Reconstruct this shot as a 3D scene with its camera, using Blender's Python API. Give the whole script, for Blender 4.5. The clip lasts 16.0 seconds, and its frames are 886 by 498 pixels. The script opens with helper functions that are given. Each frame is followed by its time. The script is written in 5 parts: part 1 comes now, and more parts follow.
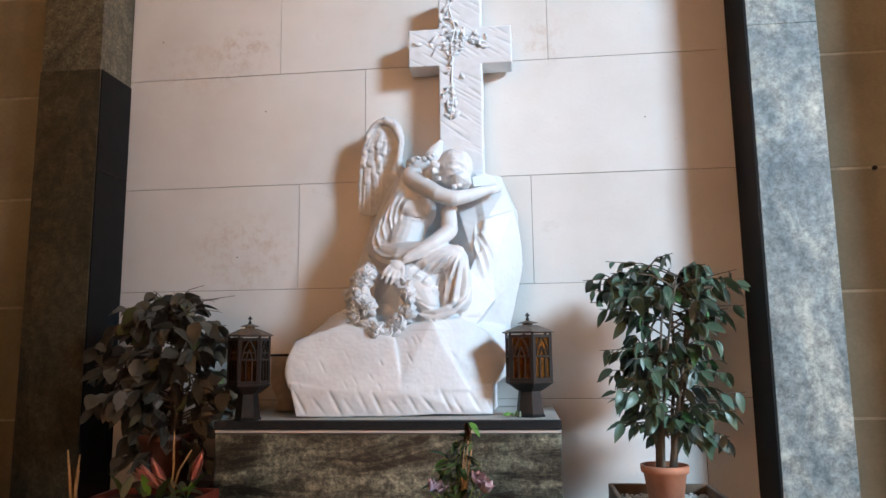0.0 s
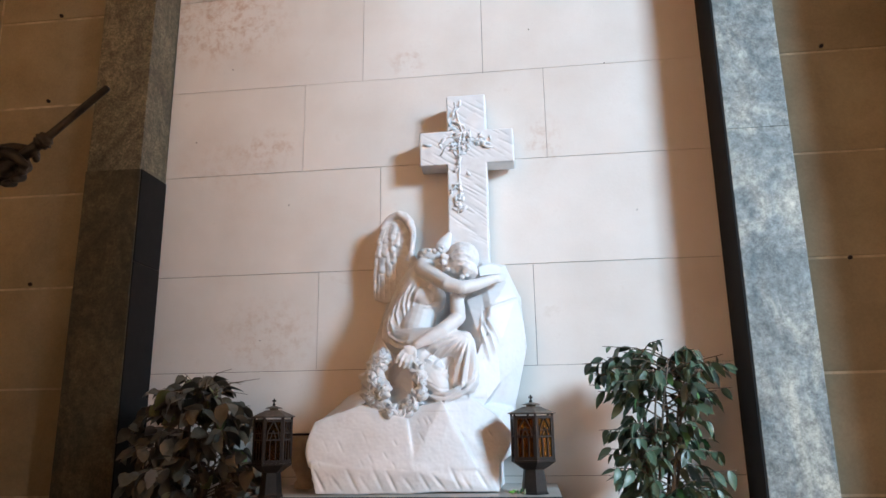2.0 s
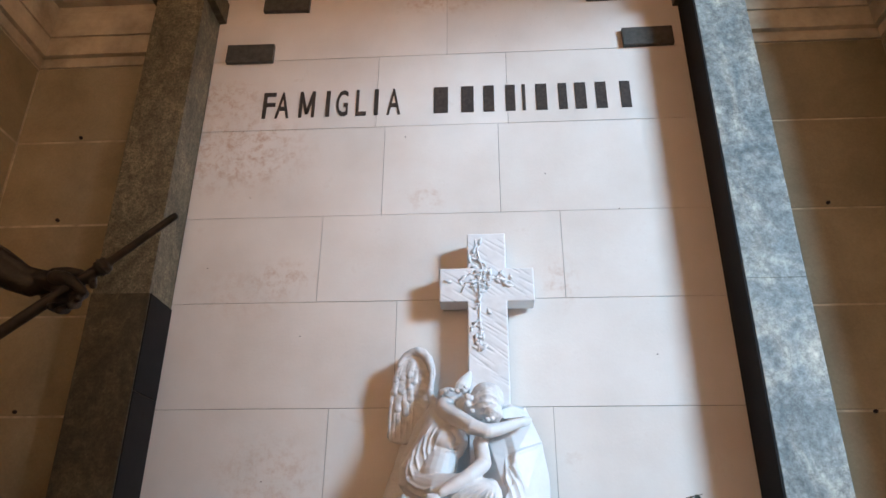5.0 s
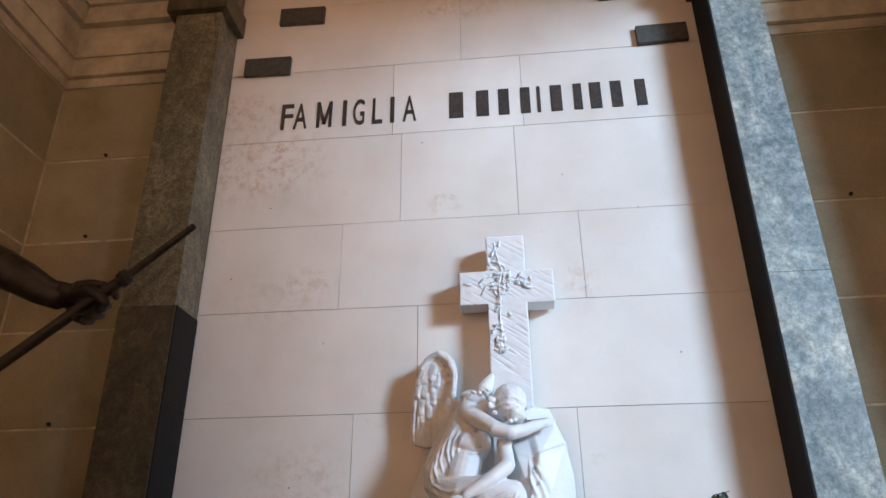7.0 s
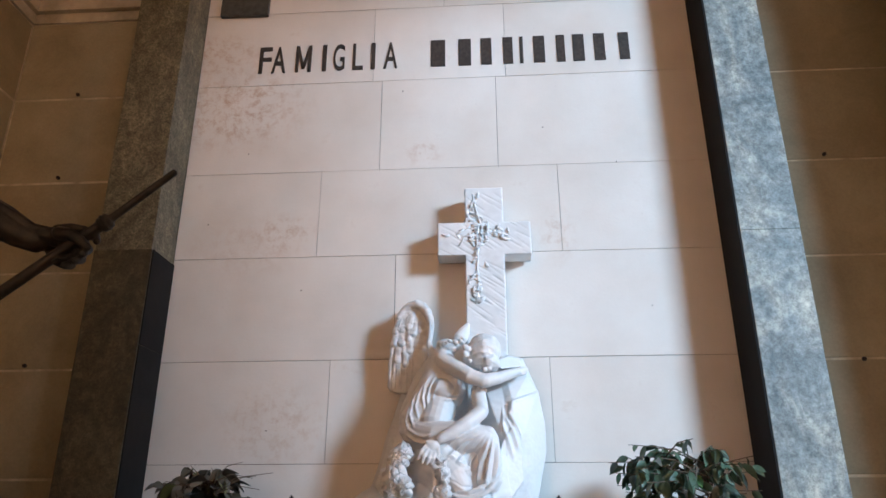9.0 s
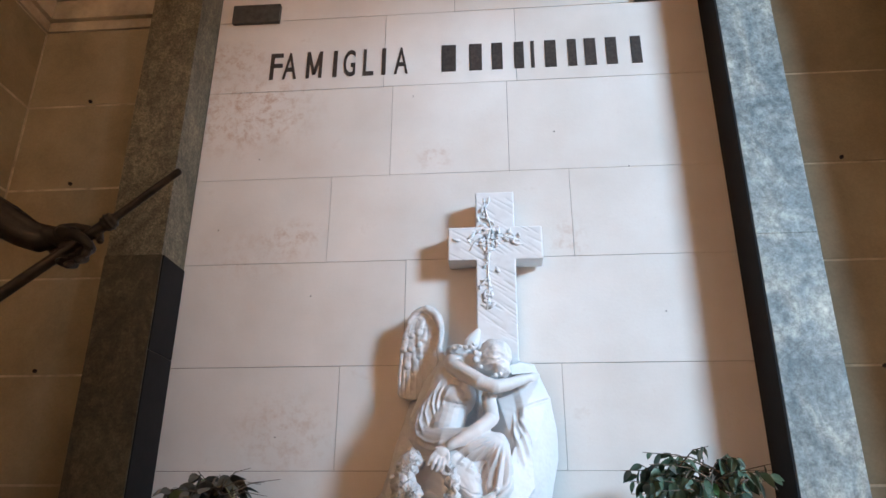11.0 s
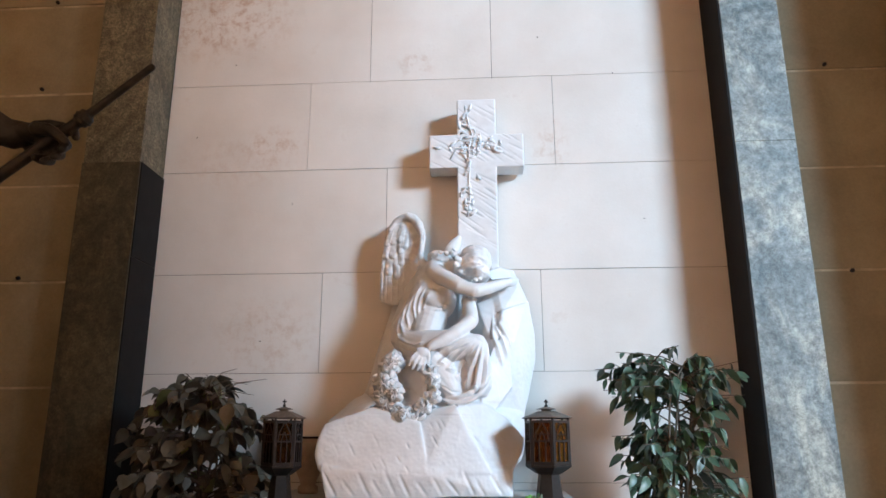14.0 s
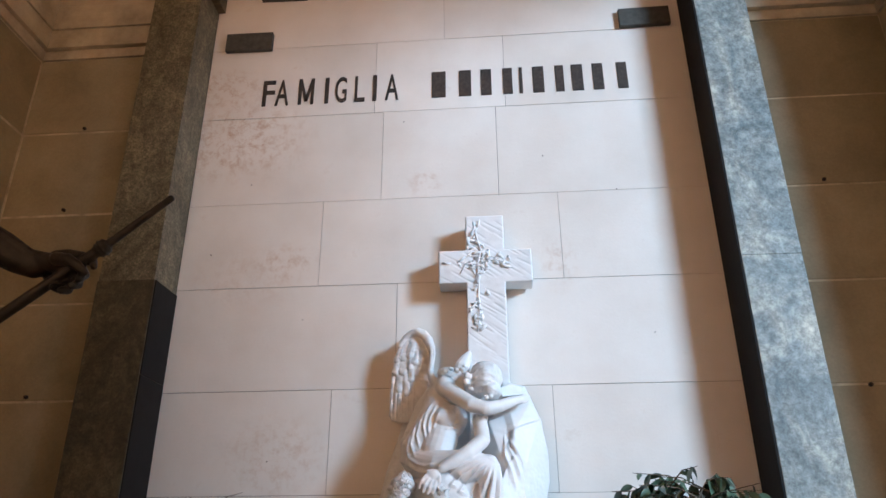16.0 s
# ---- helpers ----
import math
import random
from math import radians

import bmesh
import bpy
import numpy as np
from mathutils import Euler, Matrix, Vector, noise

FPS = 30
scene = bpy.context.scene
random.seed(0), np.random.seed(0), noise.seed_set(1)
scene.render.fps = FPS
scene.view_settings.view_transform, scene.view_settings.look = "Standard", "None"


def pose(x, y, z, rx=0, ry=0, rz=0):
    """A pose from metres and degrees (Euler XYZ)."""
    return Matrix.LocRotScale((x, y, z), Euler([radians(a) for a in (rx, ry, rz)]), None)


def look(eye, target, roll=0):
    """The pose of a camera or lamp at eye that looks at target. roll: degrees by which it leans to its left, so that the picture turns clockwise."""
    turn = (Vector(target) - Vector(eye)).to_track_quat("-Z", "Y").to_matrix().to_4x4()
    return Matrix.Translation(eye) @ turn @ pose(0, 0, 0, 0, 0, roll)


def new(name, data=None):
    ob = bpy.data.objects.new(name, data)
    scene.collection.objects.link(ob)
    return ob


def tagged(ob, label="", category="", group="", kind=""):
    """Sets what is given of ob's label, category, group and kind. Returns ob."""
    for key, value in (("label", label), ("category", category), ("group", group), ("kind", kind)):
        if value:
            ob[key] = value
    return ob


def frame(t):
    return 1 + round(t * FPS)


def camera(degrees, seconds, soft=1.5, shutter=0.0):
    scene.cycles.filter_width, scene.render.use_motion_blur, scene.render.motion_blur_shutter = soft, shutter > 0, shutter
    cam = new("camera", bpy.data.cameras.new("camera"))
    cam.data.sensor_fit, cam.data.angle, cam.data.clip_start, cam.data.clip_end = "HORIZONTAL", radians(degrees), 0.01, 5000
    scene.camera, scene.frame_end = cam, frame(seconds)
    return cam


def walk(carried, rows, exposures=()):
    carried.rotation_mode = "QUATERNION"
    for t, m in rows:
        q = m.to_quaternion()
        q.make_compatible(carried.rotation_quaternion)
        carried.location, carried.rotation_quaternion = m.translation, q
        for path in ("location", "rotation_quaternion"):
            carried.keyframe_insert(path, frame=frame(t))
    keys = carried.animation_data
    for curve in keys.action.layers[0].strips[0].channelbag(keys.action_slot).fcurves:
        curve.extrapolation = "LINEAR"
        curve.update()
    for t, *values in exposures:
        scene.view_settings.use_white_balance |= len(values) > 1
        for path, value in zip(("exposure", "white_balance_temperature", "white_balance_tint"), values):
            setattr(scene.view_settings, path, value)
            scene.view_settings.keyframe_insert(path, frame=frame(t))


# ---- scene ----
cam = camera(64.0, 16.0)
PATH = [
    (0, (0.451, -3.572, 1.442), (0.234, -1.605, 1.732), -0.7),
    (0.5, (0.432, -3.705, 1.434), (0.315, -1.746, 1.817), -3.5),
    (1, (0.495, -3.812, 1.463), (0.31, -1.868, 1.893), -2.7),
    (1.5, (0.499, -3.872, 1.477), (0.212, -1.943, 1.921), -1.6),
    (2, (0.485, -3.867, 1.482), (0.25, -1.94, 1.961), -0.8),
    (2.5, (0.383, -3.856, 1.492), (0.221, -1.938, 2.034), -1.5),
    (3, (0.225, -3.818, 1.507), (0.089, -1.91, 2.092), -1.4),
    (3.5, (0.176, -3.827, 1.525), (0.068, -1.99, 2.308), 0.9),
    (4, (0.167, -3.854, 1.532), (0.077, -2.035, 2.358), 0.0),
    (4.2, (0.158, -3.849, 1.535), (0.061, -2.03, 2.361), 1.0),
    (6.3, (0.188, -3.846, 1.522), (0.049, -2.025, 2.338), -1.7),
    (6.5, (0.193, -3.847, 1.518), (0.067, -2.022, 2.326), -1.8),
    (7, (0.201, -3.86, 1.515), (0.014, -2.055, 2.356), -0.5),
    (7.5, (0.177, -3.854, 1.523), (-0.059, -2.05, 2.354), -0.1),
    (8, (0.196, -3.856, 1.505), (0.009, -2.011, 2.255), -0.2),
    (8.2, (0.177, -3.898, 1.522), (0.039, -2.03, 2.224), -0.8),
    (10.5, (0.204, -3.844, 1.492), (0.068, -1.987, 2.224), 0.8),
    (11, (0.202, -3.839, 1.497), (0.04, -1.986, 2.233), 0.3),
    (11.5, (0.203, -3.844, 1.49), (0.062, -1.99, 2.227), 0.6),
    (12, (0.199, -3.825, 1.471), (0.075, -1.923, 2.076), 0.5),
    (12.5, (0.204, -3.811, 1.454), (0.091, -1.882, 1.968), -0.6),
    (13, (0.214, -3.814, 1.436), (0.096, -1.865, 1.868), -1.2),
    (13.5, (0.218, -3.828, 1.423), (0.098, -1.872, 1.823), -1.1),
    (14, (0.218, -3.844, 1.436), (0.096, -1.916, 1.952), -0.1),
    (14.5, (0.221, -3.866, 1.467), (0.064, -1.999, 2.168), -0.2),
    (15, (0.213, -3.864, 1.484), (0.062, -2.019, 2.241), 0.1),
    (15.5, (0.231, -3.894, 1.464), (0.103, -2.059, 2.248), 0.2),
    (16, (0.222, -3.878, 1.482), (0.08, -2.048, 2.278), -0.3),
]
walk(cam, [(t, look(eye, target, roll)) for t, eye, target, roll in PATH],
     [(0, 1.85, 6420, 13), (3.2, 1.83, 6400, 12), (6.3, 1.74, 6000, 11), (8.2, 1.73, 6030, 11), (10.5, 1.74, 6020, 11), (13.2, 1.88, 6340, 12), (16, 1.75, 6040, 11)])

# ---- world, light ----
world = bpy.data.worlds.new("world")
scene.world = world
world.use_nodes = True
wn = world.node_tree
wsky = wn.nodes.new("ShaderNodeTexSky")
wsky.sky_type = "NISHITA"
wsky.sun_disc = False
wsky.sun_elevation, wsky.sun_rotation = radians(50), radians(321)
wn.links.new(wsky.outputs[0], wn.nodes["Background"].inputs[0])
wn.nodes["Background"].inputs[1].default_value = 0.02

# daylight of the high window on the far side of the arcade
day = bpy.data.lights.new("window_light", "AREA")
day.shape, day.size, day.size_y, day.energy = "RECTANGLE", 3.3, 2.5, 1030
day.color = (0.54, 0.79, 1.0)
new("window_light", day).matrix_world = look((11.6, -10.0, 7.0), (0, 0, 2.7))

# the sun stands behind the chapel and lights the ochre walls added as reflectors
sun = bpy.data.lights.new("sun", "SUN")
sun.energy, sun.angle, sun.color = 5.0, radians(0.5), (1.0, 0.95, 0.88)
new("sun", sun).matrix_world = look((-8.0, 10.0, 15.0), (0, 0, 0))


# ---- materials ----
def material(name, rough=0.6, metal=0.0):
    m = bpy.data.materials.new(name)
    m.use_nodes = True
    b = m.node_tree.nodes["Principled BSDF"]
    b.inputs["Roughness"].default_value = rough
    b.inputs["Metallic"].default_value = metal
    return m, m.node_tree, b


def coords(nt, kind="Object", scale=(1, 1, 1)):
    tc = nt.nodes.new("ShaderNodeTexCoord")
    mp = nt.nodes.new("ShaderNodeMapping")
    mp.inputs["Scale"].default_value = scale
    nt.links.new(tc.outputs[kind], mp.inputs[0])
    return mp.outputs[0]


def world_coords(nt, scale=(1, 1, 1), turn=(0, 0, 0)):
    g = nt.nodes.new("ShaderNodeNewGeometry")
    mp = nt.nodes.new("ShaderNodeMapping")
    mp.inputs["Scale"].default_value = scale
    mp.inputs["Rotation"].default_value = turn
    nt.links.new(g.outputs["Position"], mp.inputs[0])
    return mp.outputs[0]


def noise_node(nt, vec, scale, detail=6, rough=0.6, distort=0.0):
    n = nt.nodes.new("ShaderNodeTexNoise")
    n.inputs["Scale"].default_value = scale
    n.inputs["Detail"].default_value = detail
    n.inputs["Roughness"].default_value = rough
    n.inputs["Distortion"].default_value = distort
    nt.links.new(vec, n.inputs["Vector"])
    return n.outputs["Fac"]


def ramp(nt, fac, stops):
    r = nt.nodes.new("ShaderNodeValToRGB")
    e = r.color_ramp.elements
    while len(e) < len(stops):
        e.new(0.5)
    for k, (p, c) in zip(e, stops):
        k.position = p
        k.color = (*c, 1) if len(c) == 3 else c
    nt.links.new(fac, r.inputs[0])
    return r.outputs[0]


def mix(nt, fac, a, b, how="MIX"):
    m = nt.nodes.new("ShaderNodeMix")
    m.data_type, m.blend_type = "RGBA", how
    for sock, v in ((m.inputs[0], fac), (m.inputs[6], a), (m.inputs[7], b)):
        if isinstance(v, (int, float)):
            sock.default_value = v
        elif isinstance(v, tuple):
            sock.default_value = (*v, 1)
        else:
            nt.links.new(v, sock)
    return m.outputs[2]


def bump(nt, b, height, strength, distance=0.01):
    n = nt.nodes.new("ShaderNodeBump")
    n.inputs["Strength"].default_value = strength
    n.inputs["Distance"].default_value = distance
    nt.links.new(height, n.inputs["Height"])
    nt.links.new(n.outputs[0], b.inputs["Normal"])


def object_random(nt):
    return nt.nodes.new("ShaderNodeObjectInfo").outputs["Random"]


def spread(nt, value, lo, hi):
    r = nt.nodes.new("ShaderNodeMapRange")
    r.inputs[3].default_value, r.inputs[4].default_value = lo, hi
    nt.links.new(value, r.inputs[0])
    return r.outputs[0]


def math_node(nt, op, a, b=0.5):
    n = nt.nodes.new("ShaderNodeMath")
    n.operation = op
    for s, v in zip(n.inputs, (a, b)):
        if isinstance(v, (int, float)):
            s.default_value = v
        else:
            nt.links.new(v, s)
    return n.outputs[0]


def spot_mask(nt, centre, radius):
    """1 near a place, falling to 0 at the radius: for a stain with a place of its own."""
    g = nt.nodes.new("ShaderNodeNewGeometry")
    d = nt.nodes.new("ShaderNodeVectorMath")
    d.operation = "SUBTRACT"
    d.inputs[1].default_value = centre
    nt.links.new(g.outputs["Position"], d.inputs[0])
    s = nt.nodes.new("ShaderNodeVectorMath")
    s.operation = "DIVIDE"
    s.inputs[1].default_value = radius
    nt.links.new(d.outputs[0], s.inputs[0])
    ln = nt.nodes.new("ShaderNodeVectorMath")
    ln.operation = "LENGTH"
    nt.links.new(s.outputs[0], ln.inputs[0])
    r = nt.nodes.new("ShaderNodeMapRange")
    r.interpolation_type = "SMOOTHSTEP"
    r.inputs[1].default_value, r.inputs[2].default_value = 1.0, 0.2
    nt.links.new(ln.outputs["Value"], r.inputs[0])
    return r.outputs[0]


def pale_stone():
    m, nt, b = material("pale_limestone", 0.62)
    v = world_coords(nt)
    base = ramp(nt, noise_node(nt, v, 2.1, 7, 0.55), [(0.3, (0.665, 0.615, 0.565)), (0.7, (0.76, 0.725, 0.685))])
    tone = ramp(nt, object_random(nt), [(0, (0.93, 0.92, 0.91)), (1, (1.0, 1.0, 1.0))])
    c = mix(nt, 1.0, base, tone, "MULTIPLY")
    # faint brown water marks and pits
    marks = ramp(nt, noise_node(nt, v, 4.2, 12, 0.78, 0.15), [(0.59, (0, 0, 0)), (0.74, (1, 1, 1))])
    c = mix(nt, math_node(nt, "MULTIPLY", marks, 0.5), c, (0.52, 0.42, 0.34))
    pits = ramp(nt, noise_node(nt, v, 46, 3, 0.5), [(0.71, (0, 0, 0)), (0.76, (1, 1, 1))])
    c = mix(nt, math_node(nt, "MULTIPLY", pits, 0.25), c, (0.40, 0.33, 0.28))
    # rusty damp patches where the stone has flaked
    flake = ramp(nt, noise_node(nt, v, 13, 12, 0.82, 0.15), [(0.48, (0, 0, 0)), (0.60, (1, 1, 1))])
    for centre, radius, much in (((-1.42, 0, 4.0), (0.62, 1, 0.42), 0.72), ((-1.58, 0, 4.42), (0.36, 1, 0.22), 0.65),
                                 ((-1.02, 0, 3.12), (0.26, 1, 0.16), 0.45), ((-1.25, 0, 3.02), (0.5, 1, 0.25), 0.25),
                                 ((-1.0, 0, 1.98), (0.4, 1, 0.3), 0.4), ((-0.19, 0, 3.63), (0.16, 1, 0.14), 0.42),
                                 ((0.60, 0, 3.06), (0.14, 1, 0.25), 0.4), ((-0.1, 0, 5.2), (0.5, 1, 0.14), 0.5)):
        c = mix(nt, math_node(nt, "MULTIPLY", math_node(nt, "MULTIPLY", flake, spot_mask(nt, centre, radius)), much), c, (0.44, 0.265, 0.165))
    nt.links.new(c, b.inputs["Base Color"])
    h = mix(nt, 0.35, noise_node(nt, v, 60, 5, 0.6), noise_node(nt, v, 6, 5, 0.6))
    bump(nt, b, h, 0.22, 0.006)
    return m


def brown_stone():
    m, nt, b = material("brown_sandstone", 0.78)
    v = world_coords(nt)
    base = ramp(nt, noise_node(nt, v, 2.6, 9, 0.62, 0.3), [(0.28, (0.205, 0.174, 0.112)), (0.55, (0.272, 0.236, 0.156)), (0.8, (0.335, 0.296, 0.205))])
    tone = ramp(nt, object_random(nt), [(0, (0.82, 0.80, 0.77)), (1, (1.0, 1.0, 1.0))])
    c = mix(nt, 1.0, base, tone, "MULTIPLY")
    grain = ramp(nt, noise_node(nt, v, 70, 4, 0.7), [(0.35, (0.92, 0.92, 0.92)), (0.65, (1.04, 1.04, 1.04))])
    c = mix(nt, 1.0, c, grain, "MULTIPLY")
    nt.links.new(c, b.inputs["Base Color"])
    bump(nt, b, mix(nt, 0.5, noise_node(nt, v, 38, 6, 0.7), noise_node(nt, v, 5, 4, 0.6)), 0.2, 0.01)
    return m


def veined_marble(name, dark, mid, light, scale, rough=0.35, turn=(0.35, 0.5, 0.2), bands=(1, 1, 0.6), stops=(0.30, 0.48, 0.64), grain=0.8, specks=((13, 0.55, 1.3), (42, 0.45, 1.45))):
    m, nt, b = material(name, rough)
    v = world_coords(nt, bands, turn)
    # soft clouds bent by a slower noise, with pale veins
    warp = nt.nodes.new("ShaderNodeTexNoise")
    warp.inputs["Scale"].default_value = scale * 0.5
    warp.inputs["Detail"].default_value = 4
    nt.links.new(v, warp.inputs["Vector"])
    add = nt.nodes.new("ShaderNodeVectorMath")
    add.operation = "MULTIPLY_ADD"
    add.inputs[1].default_value = (0.55, 0.55, 0.55)
    nt.links.new(warp.outputs["Color"], add.inputs[0])
    nt.links.new(v, add.inputs[2])
    bent = add.outputs[0]
    cloud = noise_node(nt, bent, scale * 1.6, 10, 0.68, 0.9)
    c = ramp(nt, cloud, list(zip(stops, (dark, mid, light))))
    vein = math_node(nt, "ABSOLUTE", math_node(nt, "SUBTRACT", noise_node(nt, bent, scale * 0.9, 8, 0.6, 1.6), 0.5))
    veins = ramp(nt, vein, [(0.0, (1, 1, 1)), (0.028, (0, 0, 0))])
    c = mix(nt, math_node(nt, "MULTIPLY", veins, 0.18), c, light)
    # crystalline mottling at two sizes
    flat = world_coords(nt)
    for size, lo, hi in specks:
        speck = ramp(nt, noise_node(nt, flat, size, 8, 0.78, 0.15), [(0.38, (lo, lo, lo)), (0.62, (hi, hi, hi))])
        c = mix(nt, grain, c, mix(nt, 1.0, c, speck, "MULTIPLY"))
    nt.links.new(c, b.inputs["Base Color"])
    bump(nt, b, noise_node(nt, v, 45, 6, 0.7), 0.12, 0.004)
    return m


def plain(name, colour, rough=0.6, metal=0.0, vary=0.15, scale=18.0, relief=0.15):
    m, nt, b = material(name, rough, metal)
    v = coords(nt)
    lo = tuple(k * (1 - vary) for k in colour)
    hi = tuple(min(1, k * (1 + vary)) for k in colour)
    nt.links.new(ramp(nt, noise_node(nt, v, scale, 7, 0.65), [(0.3, lo), (0.7, hi)]), b.inputs["Base Color"])
    b.inputs["Specular IOR Level"].default_value = 0.35
    if relief:
        bump(nt, b, noise_node(nt, v, scale * 4, 5, 0.65), relief, 0.004)
    return m


def statue_marble():
    m, nt, b = material("white_carved_marble", 0.48)
    v = world_coords(nt)
    c = ramp(nt, noise_node(nt, v, 5, 9, 0.6, 0.4), [(0.3, (0.655, 0.655, 0.655)), (0.62, (0.735, 0.745, 0.755))])
    grey = ramp(nt, noise_node(nt, v, 11, 10, 0.72, 0.5), [(0.56, (0, 0, 0)), (0.72, (1, 1, 1))])
    c = mix(nt, math_node(nt, "MULTIPLY", grey, 0.32), c, (0.52, 0.50, 0.47))
    nt.links.new(c, b.inputs["Base Color"])
    b.inputs["Subsurface Weight"].default_value = 0.0
    bump(nt, b, mix(nt, 0.5, noise_node(nt, v, 90, 6, 0.7), noise_node(nt, v, 22, 4, 0.6)), 0.09, 0.006)
    return m


def leaf_material(name, dark, light, rough, dust):
    m, nt, b = material(name, rough)
    v = coords(nt)
    # pale tone gives some leaves the grey window sheen as colour
    pale = tuple(k * 0.5 + 0.14 for k in light)
    own = ramp(nt, object_random(nt), [(0.0, dark), (0.42, light), (0.68, pale), (0.86, pale), (0.91, (light[0] * 1.3, light[1] * 1.9, light[2] * 0.9))])
    c = mix(nt, math_node(nt, "MULTIPLY", noise_node(nt, v, 30, 5), dust), own, (0.30, 0.29, 0.26))
    nt.links.new(c, b.inputs["Base Color"])
    bump(nt, b, noise_node(nt, v, 45, 3), 0.2, 0.003)
    return m


def amber_glass(name, dark, light):
    m, nt, b = material(name, 0.18)
    v = coords(nt)
    c = ramp(nt, noise_node(nt, v, 24, 3), [(0.35, dark), (0.7, light)])
    nt.links.new(c, b.inputs["Base Color"])
    b.inputs["Transmission Weight"].default_value = 0.75
    b.inputs["IOR"].default_value = 1.3
    return m


PALE = pale_stone()
BROWN = brown_stone()
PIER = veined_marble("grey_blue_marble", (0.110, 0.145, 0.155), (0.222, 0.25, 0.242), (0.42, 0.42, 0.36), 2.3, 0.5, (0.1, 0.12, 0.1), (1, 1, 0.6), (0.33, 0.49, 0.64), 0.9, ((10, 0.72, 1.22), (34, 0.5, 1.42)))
# shaded copy of the pier stone: darker and warmer, as the west pier lies unlit
PIERL = veined_marble("shaded_pier_marble", (0.052, 0.048, 0.032), (0.105, 0.096, 0.064), (0.18, 0.162, 0.108), 3.0, 0.5, grain=1.0, specks=((30, 0.6, 1.4), (85, 0.5, 1.5)))
DARKMARBLE = veined_marble("dark_green_marble", (0.003, 0.0035, 0.003), (0.066, 0.067, 0.048), (0.19, 0.188, 0.135), 2.6, 0.45, (0.1, 0.25, 0.1), (0.45, 1, 1.7), (0.41, 0.49, 0.64), 1.0, ((24, 0.3, 1.7), (62, 0.3, 1.8)))
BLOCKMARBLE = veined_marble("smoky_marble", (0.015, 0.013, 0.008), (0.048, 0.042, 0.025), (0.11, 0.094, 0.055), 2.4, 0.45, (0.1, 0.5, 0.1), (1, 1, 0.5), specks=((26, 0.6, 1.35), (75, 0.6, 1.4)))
MARBLE = statue_marble()
MORTAR = plain("pale_mortar", (0.38, 0.33, 0.24), 0.9, 0, 0.35, 9)
JOINT = plain("dark_joint", (0.11, 0.09, 0.075), 0.9, 0, 0.3, 30)
CORNICE = plain("pale_cornice_stone", (0.37, 0.325, 0.245), 0.8, 0, 0.35, 3.5, 0.3)
OCHRE = plain("ochre_bounce_render", (0.74, 0.45, 0.26), 0.9, 0, 0.15, 1.5)
PLASTER = plain("bounce_plaster", (0.56, 0.45, 0.32), 0.85, 0, 0.2, 3)
PAVING = plain("worn_paving", (0.42, 0.27, 0.17), 0.55, 0, 0.25, 4)
LETTER = plain("dark_bronze_letter", (0.060, 0.048, 0.042), 0.55, 0.3, 0.35, 40)
SLATE = plain("grey_slate", (0.062, 0.062, 0.056), 0.5, 0, 0.4, 22)
SLABTOP = plain("grey_slab", (0.42, 0.40, 0.37), 0.45, 0, 0.12, 9)
SLABEDGE = plain("dark_slab_edge", (0.010, 0.010, 0.011), 0.8, 0, 0.35, 25)
BRONZE = plain("dark_bronze", (0.015, 0.013, 0.009), 0.55, 0.2, 0.8, 16, 0.4)
IRON = plain("lantern_metal", (0.020, 0.018, 0.017), 0.5, 0.3, 0.3, 45)
ROOFMETAL = plain("lantern_roof_metal", (0.14, 0.12, 0.10), 0.55, 0.4, 0.3, 45)
AMBER = amber_glass("amber_glass", (0.20, 0.055, 0.008), (0.46, 0.18, 0.025))
# darker amber copy: grime, plus the missing light behind the left lantern's panes
UNLITAMBER = amber_glass("dirty_unlit_amber_glass", (0.035, 0.010, 0.003), (0.16, 0.055, 0.010))
# slate of the west block; on the east pier it stands in for shade
SLATESHADE = plain("black_slate_and_shade", (0.006, 0.006, 0.006), 0.85, 0, 0.4, 10)
URNSTONE = plain("tan_stone", (0.42, 0.33, 0.25), 0.7, 0, 0.2, 14)
WAX = plain("candle_wax", (0.85, 0.80, 0.62), 0.5, 0, 0.05, 20, 0)
TERRACOTTA = plain("terracotta", (0.50, 0.215, 0.125), 0.75, 0, 0.18, 14)
DARKPOT = plain("brown_plastic", (0.10, 0.04, 0.026), 0.55, 0, 0.2, 14)
PLANTER = plain("brown_planter", (0.13, 0.085, 0.055), 0.6, 0, 0.3, 14)
REDBOX = plain("red_planter", (0.15, 0.03, 0.022), 0.5, 0, 0.2, 12)
PEBBLE = plain("white_pebble", (0.70, 0.68, 0.64), 0.7, 0, 0.15, 30)
SOIL = plain("dark_soil", (0.035, 0.025, 0.018), 0.95, 0, 0.4, 40, 0.6)
BARK = plain("ficus_bark", (0.13, 0.105, 0.08), 0.8, 0, 0.3, 40, 0.4)
TWIG = plain("dry_twig", (0.42, 0.30, 0.17), 0.8, 0, 0.3, 40)
FICUS = leaf_material("ficus_leaf", (0.010, 0.028, 0.014), (0.042, 0.100, 0.048), 0.40, 0.22)
DUSTY = leaf_material("dusty_leaf", (0.022, 0.021, 0.010), (0.130, 0.112, 0.064), 0.48, 0.35)
STEMGREEN = plain("stem_green", (0.12, 0.20, 0.06), 0.5, 0, 0.3, 30)
GRASSLEAF = leaf_material("strap_leaf", (0.05, 0.12, 0.03), (0.13, 0.24, 0.07), 0.45, 0.15)
PINK = plain("pink_petal", (0.86, 0.42, 0.40), 0.5, 0, 0.2, 24)
